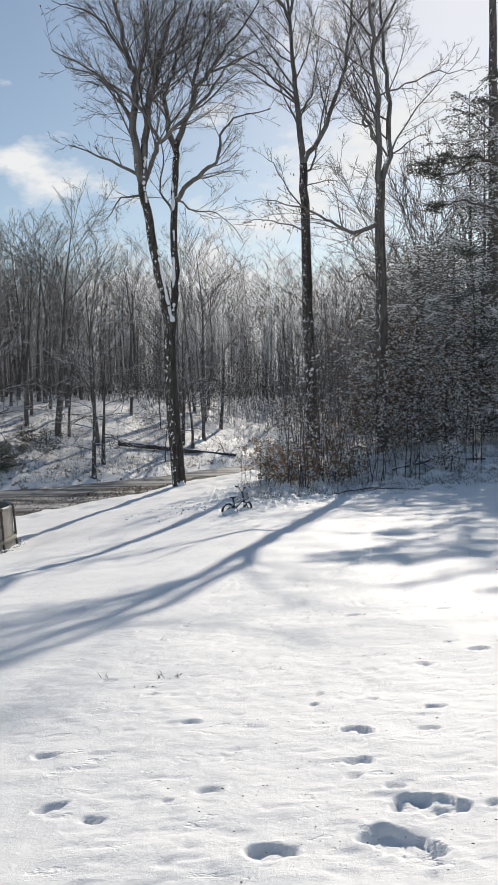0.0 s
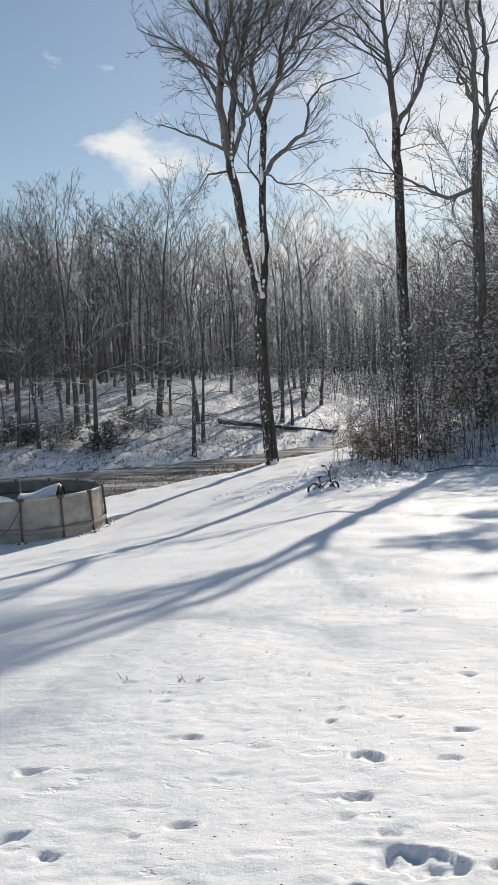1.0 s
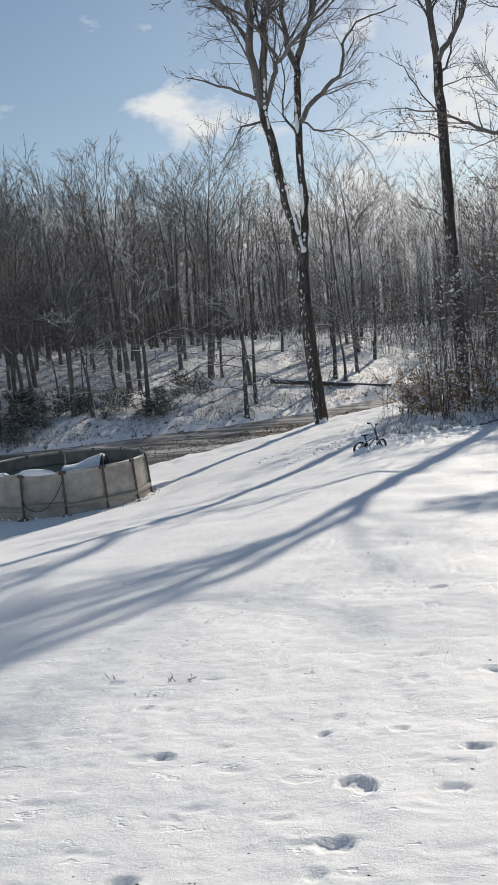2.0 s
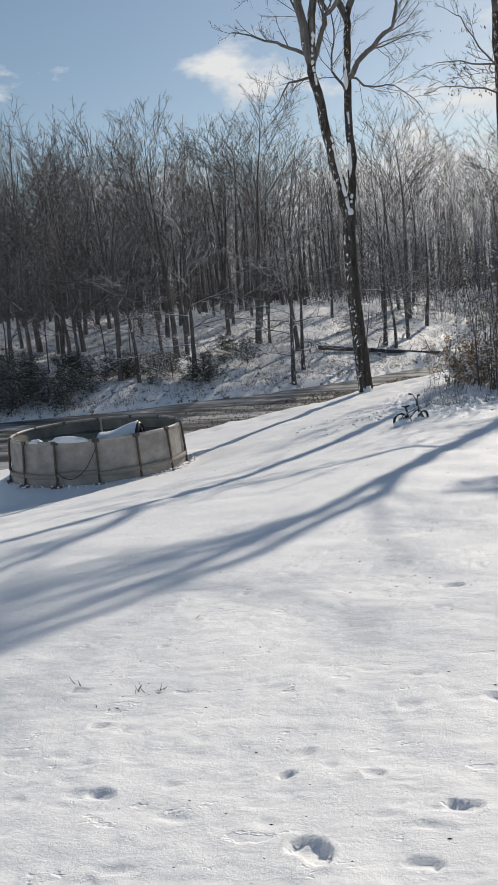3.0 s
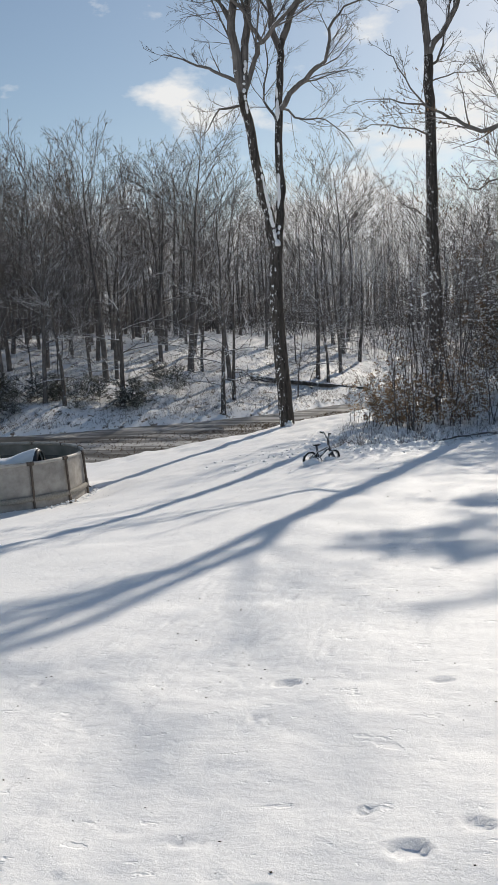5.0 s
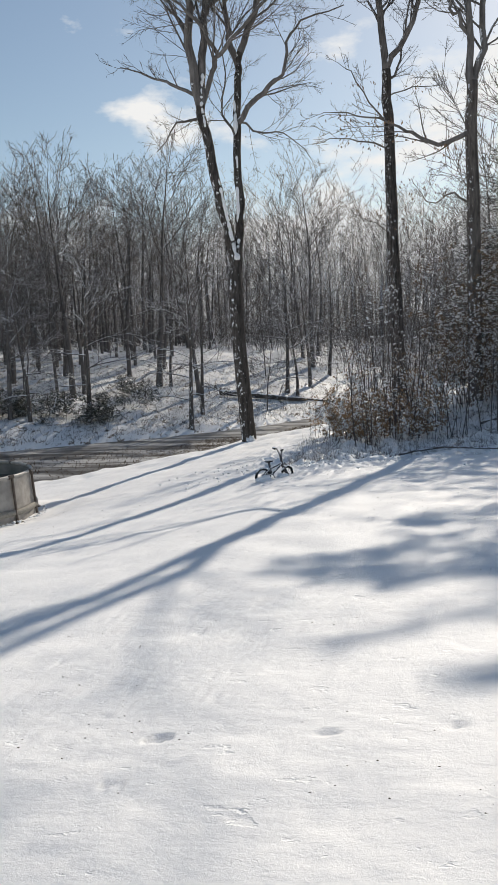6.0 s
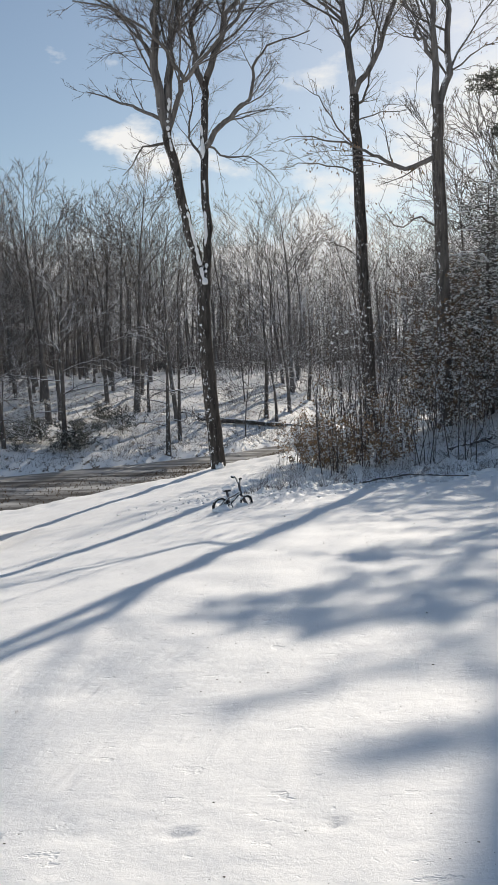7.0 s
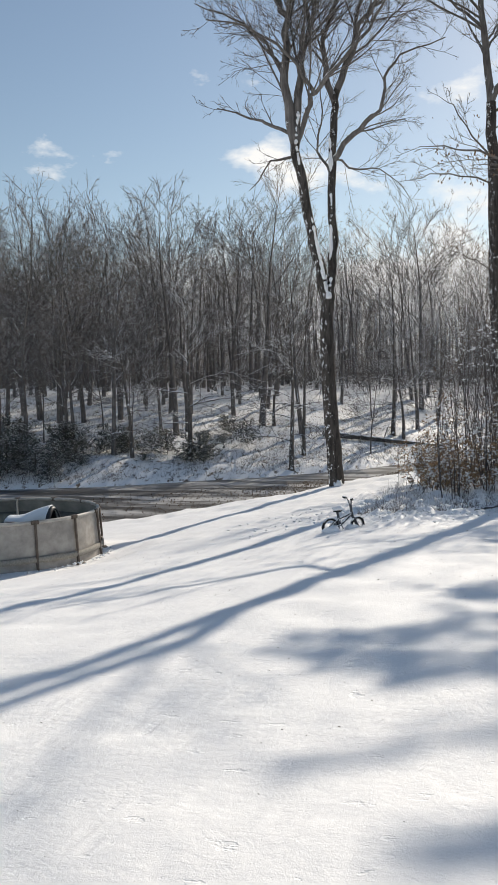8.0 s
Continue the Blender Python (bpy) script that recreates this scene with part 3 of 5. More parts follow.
def build_big_tree(name, base, limbs, trunk_lines, label, seed, full=1.0, least=0.008):
    rng = np.random.RandomState(seed)
    wood, boughs, twigs = Tubes(), [], Spikes()
    plan = {3: (15 * full, 0.40, 10.0), 2: (11 * full, 0.46, 4.0), "usual": 1.7, "twigs": 7 * full, "twig": 0.6, "sprigs": 3, "fine": least, "lift": 0.10, "angle": (0.4, 1.0), "wander": 0.11, "taper": (0.3, 0.45)}
    for pts, r0, r1 in trunk_lines:
        line = guided(pts, 0.4, rng, 0.0)
        wood.add(line, np.linspace(r0, r1, len(line)), 12)
        known = along_line(line, np.linspace(0.3, 1, 40))[0]
    for pts, r0, r1, depth, y0, level in limbs:
        line = guided(pts, 1.0, rng, depth)
        near = np.argmin((known[:, 0] - line[0, 0]) ** 2 + (known[:, 2] - line[0, 2]) ** 2 + 0.8 * (known[:, 1] - y0) ** 2)
        line[:, 1] += known[near, 1]
        fade = np.linspace(1, 0, len(line))[:, None] ** 2
        line += (known[near] - line[0]) * fade
        known = np.concatenate([known, along_line(line, np.linspace(0, 1.0 if level == 1 else 0.8, 40))[0]])
        if level == 1:
            wood.add(line, np.linspace(r0, r1, len(line)), 10)
        else:
            boughs.append(Tubes())
            spread_limb(boughs[-1], twigs, line, 0.95 * r0, max(0.6 * r1, 0.012), level, rng, plan)
    return wood, boughs, twigs


TREE_A = (-3.80, 40.7)  # the twin-stemmed tree at the top of the bank
TREE_B = (3.42, 43.2)
TREE_C = (6.35, 38.0)
TREE_D = (14.05, 46.0)


def tree_a():
    trunk = [
        ([(0.30, -0.5), (0.12, 0.3), (-0.05, 2.5), (-0.22, 5.0), (-0.25, 7.6), (-0.18, 8.6)], 0.38, 0.28),
    ]
    limbs = [
        # left stem, and the stems that it divides into
        ([(-0.25, 8.0), (-0.42, 9.2), (-0.62, 10.3), (-0.95, 12.0), (-1.3, 14.0), (-1.45, 15.2)], 0.245, 0.20, -0.5, 0, 1),
        ([(-1.45, 15.2), (-1.85, 17.7), (-1.70, 19.4), (-1.65, 20.3), (-2.0, 21.2), (-2.4, 23.0), (-3.1, 25.4), (-3.7, 28.0)], 0.237, 0.052, -1.5, -0.5, 3),
        ([(-1.45, 15.2), (-1.35, 16.6), (-1.15, 18.9), (-0.75, 20.4), (-0.45, 22.0), (0.2, 24.0), (0.6, 27.5)], 0.237, 0.052, 1.0, -0.5, 3),
        ([(-1.35, 15.0), (-0.75, 16.5), (-0.45, 17.1), (0.45, 17.9), (1.95, 19.2), (2.85, 20.4), (4.3, 21.0)], 0.15, 0.0455, -1.5, -0.5, 3),
        ([(-0.45, 17.1), (-1.05, 18.2), (-1.95, 19.1), (-3.1, 19.8), (-4.7, 20.0)], 0.1, 0.039, -2.0, -0.9, 3),
        ([(-1.75, 15.6), (-2.55, 16.1), (-3.4, 16.5), (-4.3, 17.0), (-5.2, 17.3)], 0.1, 0.0325, 0.5, -0.5, 3),
        ([(-1.6, 14.6), (-2.5, 14.4), (-3.3, 13.1)], 0.075, 0.026, -1.0, -0.5, 2),
        ([(-1.85, 18.0), (-2.6, 19.6), (-4.0, 20.6), (-5.6, 21.3)], 0.0875, 0.026, -1.0, -0.7, 3),
        ([(-2.0, 21.2), (-3.2, 22.9), (-4.7, 23.8), (-5.8, 24.2)], 0.075, 0.026, 0.8, -1.0, 3),
        # right stem
        ([(-0.05, 8.0), (0.09, 9.2), (0.10, 10.9), (0.08, 14.3), (0.08, 16.4), (0.28, 17.6)], 0.205, 0.15, 0.4, 0, 1),
        ([(0.1, 17.0), (-0.35, 18.2), (-0.37, 19.1), (-0.45, 20.1), (0.0, 21.0), (0.3, 22.4), (0.9, 24.7), (1.4, 27.5)], 0.175, 0.0455, 1.4, 0.4, 3),
        ([(0.28, 17.6), (0.95, 19.1), (1.18, 20.3), (1.95, 21.0), (2.8, 22.4), (4.0, 24.0), (5.0, 26.0)], 0.175, 0.039, 0.6, 0.4, 3),
        ([(0.05, 14.6), (0.75, 15.4), (1.63, 16.0), (2.3, 16.4), (2.5, 17.6), (3.1, 18.4), (5.0, 18.8)], 0.15, 0.039, -0.8, 0.3, 3),
        ([(0.28, 14.5), (1.3, 13.9), (2.2, 13.8), (3.4, 12.6)], 0.0625, 0.0195, -0.5, 0.3, 2),
        ([(0.95, 19.1), (1.2, 21.5), (1.9, 23.5), (2.3, 26.5)], 0.112, 0.026, 1.6, 0.6, 3),
        ([(-0.02, 13.8), (-0.8, 15.2), (-0.5, 17.0), (-0.9, 19.5)], 0.075, 0.026, 1.5, 0.3, 2),
        ([(1.95, 21.0), (3.2, 21.6), (4.8, 22.6)], 0.075, 0.026, 0.5, 0.8, 3),
        ([(-0.75, 20.4), (-1.2, 22.5), (-1.4, 25.0), (-1.7, 28.0)], 0.112, 0.026, 1.2, -0.2, 3),
    ]
    wood, boughs, twigs = build_big_tree("tree", TREE_A, limbs, trunk, "", 11, 1.0)
    z = height(*TREE_A)
    tree = finish_tree("tree", (*TREE_A, z), wood, boughs, twigs, "tall bare twin-stemmed tree with snow-plastered grey bark", BARK_FLECKED, TWIG, "tall trees by the lawn")
    rng = np.random.RandomState(13)

    def plaster(line, width, gap, label):
        """A ragged strip of wind-driven snow along a stem's face, broken where it has fallen off."""
        pts = along_line(np.array(line, float), np.linspace(0, 1, 90))[0]
        ease = np.ones(5) / 5
        wide = width * (1 + 0.9 * np.convolve(rng.uniform(-1, 1, len(pts)), ease, "same"))
        drift = np.stack([np.convolve(rng.normal(0, 0.4 * width, len(pts)), ease, "same") for _ in range(3)], -1)
        start = 0
        for k in range(len(pts)):
            if k - start > 4 and rng.rand() < gap or k == len(pts) - 1:
                if k - start > 3:
                    r = wide[start:k].copy()
                    r[0] = r[-1] = 0.1 * width
                    r[1] *= 0.7
                    r[-2] *= 0.6
                    strip = Tubes()
                    strip.add(pts[start:k] + drift[start:k], r, 8)
                    part("snow_strip", strip.mesh("snow_strip", SNOW), SNOW, tree, label)
                start = k + int(rng.randint(0, 4))

    plaster([(-0.10, -0.24, 8.35), (0.0, -0.10, 9.3), (0.03, 0.0, 10.9), (0.02, 0.12, 14.2), (0.04, 0.2, 16.0)], 0.085, 0.03, "ragged white snow plastered on the bark")
    plaster([(-0.16, -0.22, 8.6), (-0.27, -0.27, 9.3), (-0.45, -0.36, 10.3), (-0.78, -0.5, 12.0)], 0.07, 0.08, "ragged white snow plastered on the bark")
    plaster([(-1.22, -0.68, 14.2), (-1.36, -0.75, 15.2), (-1.28, -0.5, 16.6)], 0.06, 0.1, "ragged white snow plastered on the bark")
    for place, size in (((-0.12, -0.27, 8.5), (0.10, 0.09, 0.14)), ((0.30, -0.42, 0.0), (0.20, 0.16, 0.30))):
        bm = bmesh.new()
        bmesh.ops.create_icosphere(bm, subdivisions=3, radius=1.0)
        for v in bm.verts:
            v.co *= 1 + 0.5 * noise.noise(Vector(v.co) * 1.9 + Vector(place))
            v.co = Vector((v.co.x * size[0], v.co.y * size[1], v.co.z * size[2])) + Vector(place)
        for f in bm.faces:
            f.smooth = True
        part("snow_clump", bm, SNOW, tree, "clump of white snow stuck to the bark")
    return tree


def tree_b():
    trunk = [([(0.0, -0.8), (-0.08, 3.0), (-0.2, 7.0), (-0.3, 10.5), (-0.38, 13.6), (-0.42, 15.6)], 0.33, 0.21)]
    limbs = [
        ([(-0.42, 15.4), (-0.6, 17.5), (-0.8, 19.6), (-1.0, 21.5), (-1.05, 23.5), (-0.6, 25.5), (-0.2, 29.0)], 0.20, 0.04, 0.3, 0, 3),
        ([(-1.0, 23.2), (-1.6, 24.2), (-2.6, 24.4), (-3.6, 24.8)], 0.10, 0.03, -0.8, 0.2, 3),
        ([(-1.0, 22.5), (-1.2, 25.0), (-1.8, 28.0)], 0.10, 0.03, 0.6, 0.2, 3),
        ([(-0.4, 15.6), (0.5, 17.0), (1.3, 18.8), (1.8, 20.6), (2.1, 22.5), (2.2, 24.0), (2.6, 26.5)], 0.16, 0.04, -0.6, 0, 3),
        ([(2.0, 22.2), (2.8, 23.4), (4.0, 24.2), (5.0, 24.4)], 0.07, 0.02, -0.5, -0.5, 3),
        ([(-0.75, 18.9), (-1.5, 19.6), (-2.6, 20.6), (-3.6, 21.0), (-4.5, 21.2)], 0.08, 0.02, -0.8, 0, 3),
        ([(-0.5, 18.2), (0.1, 19.2), (0.4, 21.0), (0.6, 23.5)], 0.06, 0.02, 0.8, 0.1, 2),
        ([(-0.25, 15.0), (0.1, 15.3), (0.4, 16.5), (0.5, 18.0)], 0.09, 0.03, 0.6, 0, 2),
        ([(-0.3, 12.0), (-1.3, 12.4), (-2.6, 12.6), (-3.8, 12.3)], 0.05, 0.015, -1.0, 0, 3),
        ([(-0.3, 13.0), (-1.2, 14.2), (-2.0, 15.5), (-2.6, 15.9)], 0.05, 0.015, -0.6, 0, 3),
        ([(-0.3, 14.3), (0.8, 14.7), (1.9, 14.5)], 0.04, 0.012, -0.7, 0, 2),
        ([(-0.2, 8.0), (-1.2, 8.8), (-2.1, 9.1)], 0.03, 0.01, -0.5, 0, 2),
    ]
    wood, boughs, twigs = build_big_tree("tree", TREE_B, limbs, trunk, "", 23, 1.0)
    return finish_tree("tree", (*TREE_B, -1.2), wood, boughs, twigs, "tall bare forked tree with snow-speckled bark among brush", BARK_FLECKED, TWIG, "tall trees by the lawn")


def tree_c():
    trunk = [([(0.0, -0.6), (-0.02, 4.0), (-0.06, 8.0), (-0.12, 11.0), (-0.08, 13.0)], 0.31, 0.21)]
    limbs = [
        ([(-0.08, 12.6), (-0.16, 14.4), (-0.28, 16.8), (-0.55, 19.4), (-0.75, 22.0), (-0.75, 25.0)], 0.17, 0.05, -1.0, 0, 3),
        ([(-0.05, 12.8), (0.42, 14.2), (0.40, 16.8), (0.30, 19.0), (0.15, 21.5), (0.2, 25.0)], 0.17, 0.05, 1.9, 0, 3),
        ([(-0.12, 14.6), (-0.55, 15.5), (-0.95, 15.7), (-0.75, 16.3), (-1.2, 17.4), (-1.5, 18.4)], 0.10, 0.025, -0.5, 0.1, 3),
        ([(0.15, 19.0), (0.6, 20.6), (0.9, 22.4), (1.1, 24.4)], 0.08, 0.02, 0.4, -0.2, 3),
        ([(-0.05, 11.3), (-0.5, 10.8), (-1.4, 10.6), (-2.45, 11.1), (-3.3, 11.6), (-4.65, 12.0), (-6.0, 12.1)], 0.13, 0.02, -0.6, 0, 3),
        ([(-0.02, 8.3), (-0.8, 8.8), (-1.6, 8.4), (-2.6, 8.9)], 0.06, 0.02, -0.3, 0, 3),
        ([(0.2, 17.0), (1.2, 17.4), (2.6, 17.9), (4.0, 17.8)], 0.05, 0.015, -0.4, 0, 3),
        ([(0.1, 14.0), (1.2, 15.0), (2.4, 15.4)], 0.05, 0.015, 0.4, 0, 3),
        ([(-0.5, 19.5), (-1.4, 20.5), (-2.2, 21.8)], 0.06, 0.02, 0.4, 0.2, 3),
    ]
    wood, boughs, twigs = build_big_tree("tree", TREE_C, limbs, trunk, "", 37, 0.8)
    return finish_tree("tree", (*TREE_C, height(*TREE_C) - 0.1), wood, boughs, twigs, "tall bare tree with two close dark stems and crooked limbs", BARK_OLD, TWIG, "tall trees by the lawn")


def tree_d():
    trunk = [([(0.0, -0.6), (0.0, 6.0), (0.0, 12.0), (-0.05, 18.0), (-0.1, 24.0)], 0.42, 0.2)]
    limbs = [
        ([(0.0, 13.5), (-1.0, 14.5), (-2.2, 15.2), (-3.2, 15.4)], 0.07, 0.02, -0.6, 0, 3),
        ([(0.0, 16.5), (-1.2, 17.8), (-2.4, 18.4)], 0.07, 0.02, 0.6, 0, 3),
        ([(-0.1, 23.6), (-0.2, 26.0), (0.2, 29.0)], 0.18, 0.03, 0.2, 0, 2),
        ([(0.0, 9.0), (-1.2, 9.4), (-2.4, 9.0)], 0.05, 0.015, -0.6, 0, 3),
    ]
    wood, boughs, twigs = build_big_tree("tree", TREE_D, limbs, trunk, "", 41, 1.0)
    return finish_tree("tree", (*TREE_D, height(*TREE_D) - 0.1), wood, boughs, twigs, "straight dark-barked tree on the snowy rise", BARK_OLD, TWIG, "tall trees by the lawn")


def hang_leaves(tree, centres, each, seed):
    """Bunches of withered leaves that still hang from the limbs."""
    rng = np.random.RandomState(seed)
    leaves = Bits()
    for x, y, z, r in centres:
        for k in range(each):
            d = unit(np.array((rng.normal(0, 0.4), rng.normal(0, 0.4), -1)))
            side = unit(np.cross(d, rng.normal(0, 1, 3)))
            leaves.leaf(np.array((x, y, z)) + rng.normal(0, 1, 3) * np.array((r, r, 0.3 * r)), d * rng.uniform(0.05, 0.10), side * rng.uniform(0.025, 0.045), np.array((0.01, 0.01, 0)))
    part("foliage", leaves.mesh("foliage", DRY_LEAF), DRY_LEAF, tree, "few withered leaves still hanging", "stuff")


tree_a(), tree_d()
hang_leaves(tree_b(), [(-1.2, -0.3, 12.1, 0.5), (-2.2, -0.5, 12.4, 0.5), (-1.6, -0.4, 15.0, 0.4), (0.9, -0.3, 14.6, 0.4), (0.3, -0.3, 8.6, 0.5), (-0.6, -0.4, 9.0, 0.6)], 16, 51)
hang_leaves(tree_c(), [(-1.2, -0.2, 10.5, 0.4), (-2.6, -0.3, 11.0, 0.4), (-3.5, -0.4, 11.5, 0.5), (-5.0, -0.5, 11.9, 0.5), (-1.6, -0.2, 8.5, 0.5), (-2.4, -0.3, 9.0, 0.5), (-1.2, -0.4, 17.0, 0.3), (1.6, 0.0, 15.2, 0.5)], 16, 52)


# ---- the woods across the pond ----
def woodland_tree(seed, tall, r0, first, spread, lean=0.0, branches=10, twigs_each=6, limbs=15, sprigs=2, fine=0.016, rise=(0.5, 1.3), arch=0.07, mats=None):
    """A tall forest tree: a pole, limbs from low down and a wide broom of twigs."""
    rng = np.random.RandomState(seed)
    wood, twigs = Tubes(), Spikes()
    stem = [np.array((0, 0, -0.6)), np.array((0, 0, 0.5))]
    d = unit(np.array((lean, rng.normal(0, 0.02), 1.0)))
    n = 8
    for k in range(n):
        d = unit(d + rng.normal(0, 0.05, 3) + np.array((0, 0, 0.06)))
        stem.append(stem[-1] + d * (0.82 * tall - 0.5) / n)
    stem = np.array(stem)
    radii = np.r_[r0 * 1.25, r0 * (1 - 0.93 * np.linspace(0, 1, n + 1) ** 0.9)]
    wood.add(stem, radii, 6)
    plan = {2: (branches, 0.55, 0.25 * tall), "usual": 0.11 * tall, "twigs": twigs_each, "twig": tall * 0.034, "sprigs": sprigs, "fine": fine, "lift": 0.09, "angle": (0.4, 1.0), "wander": 0.13, "taper": (0.4, 0.6)}
    for k in range(limbs):
        f = min(first + (1 - first) * (k + rng.uniform(0, 1)) / limbs, 0.99)
        s = f * (len(stem) - 1)
        i = int(s)
        p = stem[i] + (stem[i + 1] - stem[i]) * (s - i)
        a = rng.uniform(0, 2 * math.pi)
        way = np.array((math.cos(a), math.sin(a), rng.uniform(*rise) * (0.3 + 1.15 * f * f)))
        length = tall * spread * rng.uniform(0.65, 1.15) * (1.05 - 0.25 * f)
        r = max(np.interp(s, np.arange(len(radii)), radii) * rng.uniform(0.3, 0.5), 0.024)
        spread_limb(wood, twigs, sway(p, way, length, 6, 0.07, arch, rng), r, 0.016, 2, rng, plan)
    bark, fine_bark = mats or (BARK_FAR, TWIG_FAR)
    return wood.mesh("trunk", bark), twigs.mesh("crown", fine_bark), bark, fine_bark


KINDS = [
    woodland_tree(101, 26, 0.30, 0.34, 0.32), woodland_tree(102, 29.5, 0.36, 0.40, 0.30), woodland_tree(103, 24, 0.25, 0.32, 0.34, 0.05),
    woodland_tree(104, 30.5, 0.34, 0.42, 0.28), woodland_tree(105, 22, 0.20, 0.32, 0.32, -0.06), woodland_tree(106, 27, 0.29, 0.36, 0.34),
    woodland_tree(107, 13, 0.07, 0.26, 0.32, 0.08, 9, 5, 14), woodland_tree(108, 16, 0.09, 0.28, 0.32, -0.05, 9, 5, 14),
    woodland_tree(109, 26, 0.27, 0.34, 0.27, 0.02, 7, 4, 11, 1, 0.02), woodland_tree(110, 30, 0.31, 0.38, 0.26, 0.0, 7, 4, 11, 1, 0.02), woodland_tree(111, 23.5, 0.22, 0.34, 0.28, 0.0, 7, 4, 11, 1, 0.02),
    woodland_tree(112, 20, 0.27, 0.22, 0.34, 0.03, 5, 4, 13, 2, 0.021, (0.5, 1.3), -0.09, (BARK_LINED, BARK_LINED)), woodland_tree(113, 17, 0.22, 0.20, 0.36, -0.05, 5, 4, 12, 2, 0.021, (0.4, 1.1), -0.11, (BARK_LINED, BARK_LINED)),
]
WOOD_LABELS = ["bare forest tree with snow-lined arching branches", "bare leafless forest tree on the snowy far bank", "slim bare sapling tree on the snowy far bank"]


def plant(kind, x, y, size, turn, tall=1.0):
    trunk, crown, bark, fine_bark = KINDS[kind]
    tree = thing("forest_tree", (x, y, height(x, y)), WOOD_LABELS[0 if kind > 10 else 1 + (kind in (6, 7))], "tree", "woods across the pond", turn=turn)
    tree.scale = (size, size, size * tall)
    part("trunk", trunk, bark, tree)
    part("crown", crown, fine_bark, tree, kind="stuff")
    return tree


def build_woods():
    rng = np.random.RandomState(77)
    placed = []
    front = [
        (-15.7, 80.6, 11, 0.95), (-15.6, 85.4, 12, 1.1), (-22.5, 94.3, 1, 1.1), (-26.9, 97.0, 0, 1.0), (-30.0, 115.0, 3, 1.0), (-21.4, 95.3, 12, 0.9), (-7.0, 100.2, 12, 0.9),
        (-8.3, 100.8, 11, 1.0), (-11.7, 106.5, 7, 1.0), (-25.0, 77.4, 11, 1.0), (-30.0, 75.0, 12, 1.0), (-29.5, 85.0, 3, 1.0), (-31.1, 84.7, 4, 1.0), (-38.3, 89.7, 0, 1.0),
        (-41.9, 87.6, 5, 1.0), (-47.4, 87.3, 1, 1.0), (-3.9, 114.0, 11, 1.0), (-17.5, 92.5, 0, 0.95), (-36.8, 82.5, 7, 1.0),
    ]
    for x, y, kind, size in front:
        plant(kind, x, y, size, rng.uniform(0, 6.28), 0.92)
        placed.append((x, y))
    tries = 0
    while len(placed) < 290 and tries < 20000:
        tries += 1
        y = 72 + 78 * rng.rand() ** 0.9
        x = rng.uniform(-0.74, 0.36) * y
        d = y - float(shore_line(x))
        if d < 3 or min((x - a) ** 2 + (y - b) ** 2 for a, b in placed) < 5.0:
            continue
        lane = x - 0.277 * (y - 85)
        if (-24 < x < -13 and d < 20) or (-28 < lane < -2 and d < 54 and rng.rand() < 0.88):
            continue
        kind = rng.choice([2, 4, 6, 6, 7, 7, 0]) if d < 14 else rng.randint(0, 8) if d < 26 else rng.randint(8, 11)
        plant(int(kind), x, y, rng.uniform(0.82, 1.08), rng.uniform(0, 6.28), rng.uniform(0.88, 1.02))
        placed.append((x, y))


build_woods()
for kind, x, y, turn in ((4, 13.0, 59.0, 1.0), (2, 17.5, 61.0, 2.0), (4, 10.8, 64.0, 4.0), (7, 9.8, 47.0, 5.0), (7, 12.6, 50.0, 2.6), (2, 15.0, 68.0, 3.3)):
    tree = plant(kind, x, y, 0.95 if kind == 7 else 1.12, turn)
    tagged(tree, "slender bare tree behind the evergreens", group="slender trees behind the brush")



def build_far_woods():
    """The rest of the forest behind the first trees: poles, limbs and twigs, too many to count."""
    rng = np.random.RandomState(81)
    poles, fine = Spikes(), Spikes()
    n = 1000
    y = rng.uniform(150, 245, n)
    x = rng.uniform(-0.78, 0.40, n) * y
    base = np.stack([x, y, ground(x, y) - 0.3], -1)
    tall = rng.uniform(22, 33, n)
    stem = np.stack([rng.normal(0, 1.0, n), rng.normal(0, 1.0, n), tall], -1)
    poles.add(base, stem, rng.uniform(0.12, 0.26, n))

    def grow(start, way, each, low, high, reach, radius, up):
        k = np.repeat(np.arange(len(start)), each)
        f = rng.uniform(low, high, len(k))
        a = rng.uniform(0, 2 * np.pi, len(k))
        span = np.linalg.norm(way[k], axis=1)
        length = span * reach * rng.uniform(0.5, 1.2, len(k)) * (1.15 - 0.6 * f)
        out = np.stack([np.cos(a), np.sin(a), rng.uniform(0.2, up, len(k))], -1) + way[k] / span[:, None] * 0.5
        out *= (length / np.linalg.norm(out, axis=1))[:, None]
        p = start[k] + way[k] * f[:, None]
        fine.add(p, out, np.full(len(k), radius))
        return p, out

    p, out = grow(base, stem, 13, 0.08, 0.97, 0.26, 0.05, 1.1)
    p, out = grow(p, out, 5, 0.2, 1.0, 0.5, 0.032, 0.9)
    grow(p, out, 2, 0.2, 1.0, 0.6, 0.028, 0.8)
    wood = new("far_woods", poles.mesh("far_woods", BARK_FAR))
    tagged(wood, "dense bare forest behind the first trees", "woods", kind="stuff")
    part("crown", fine.mesh("crown", TWIG_FAR), TWIG_FAR, wood, kind="stuff")


build_far_woods()


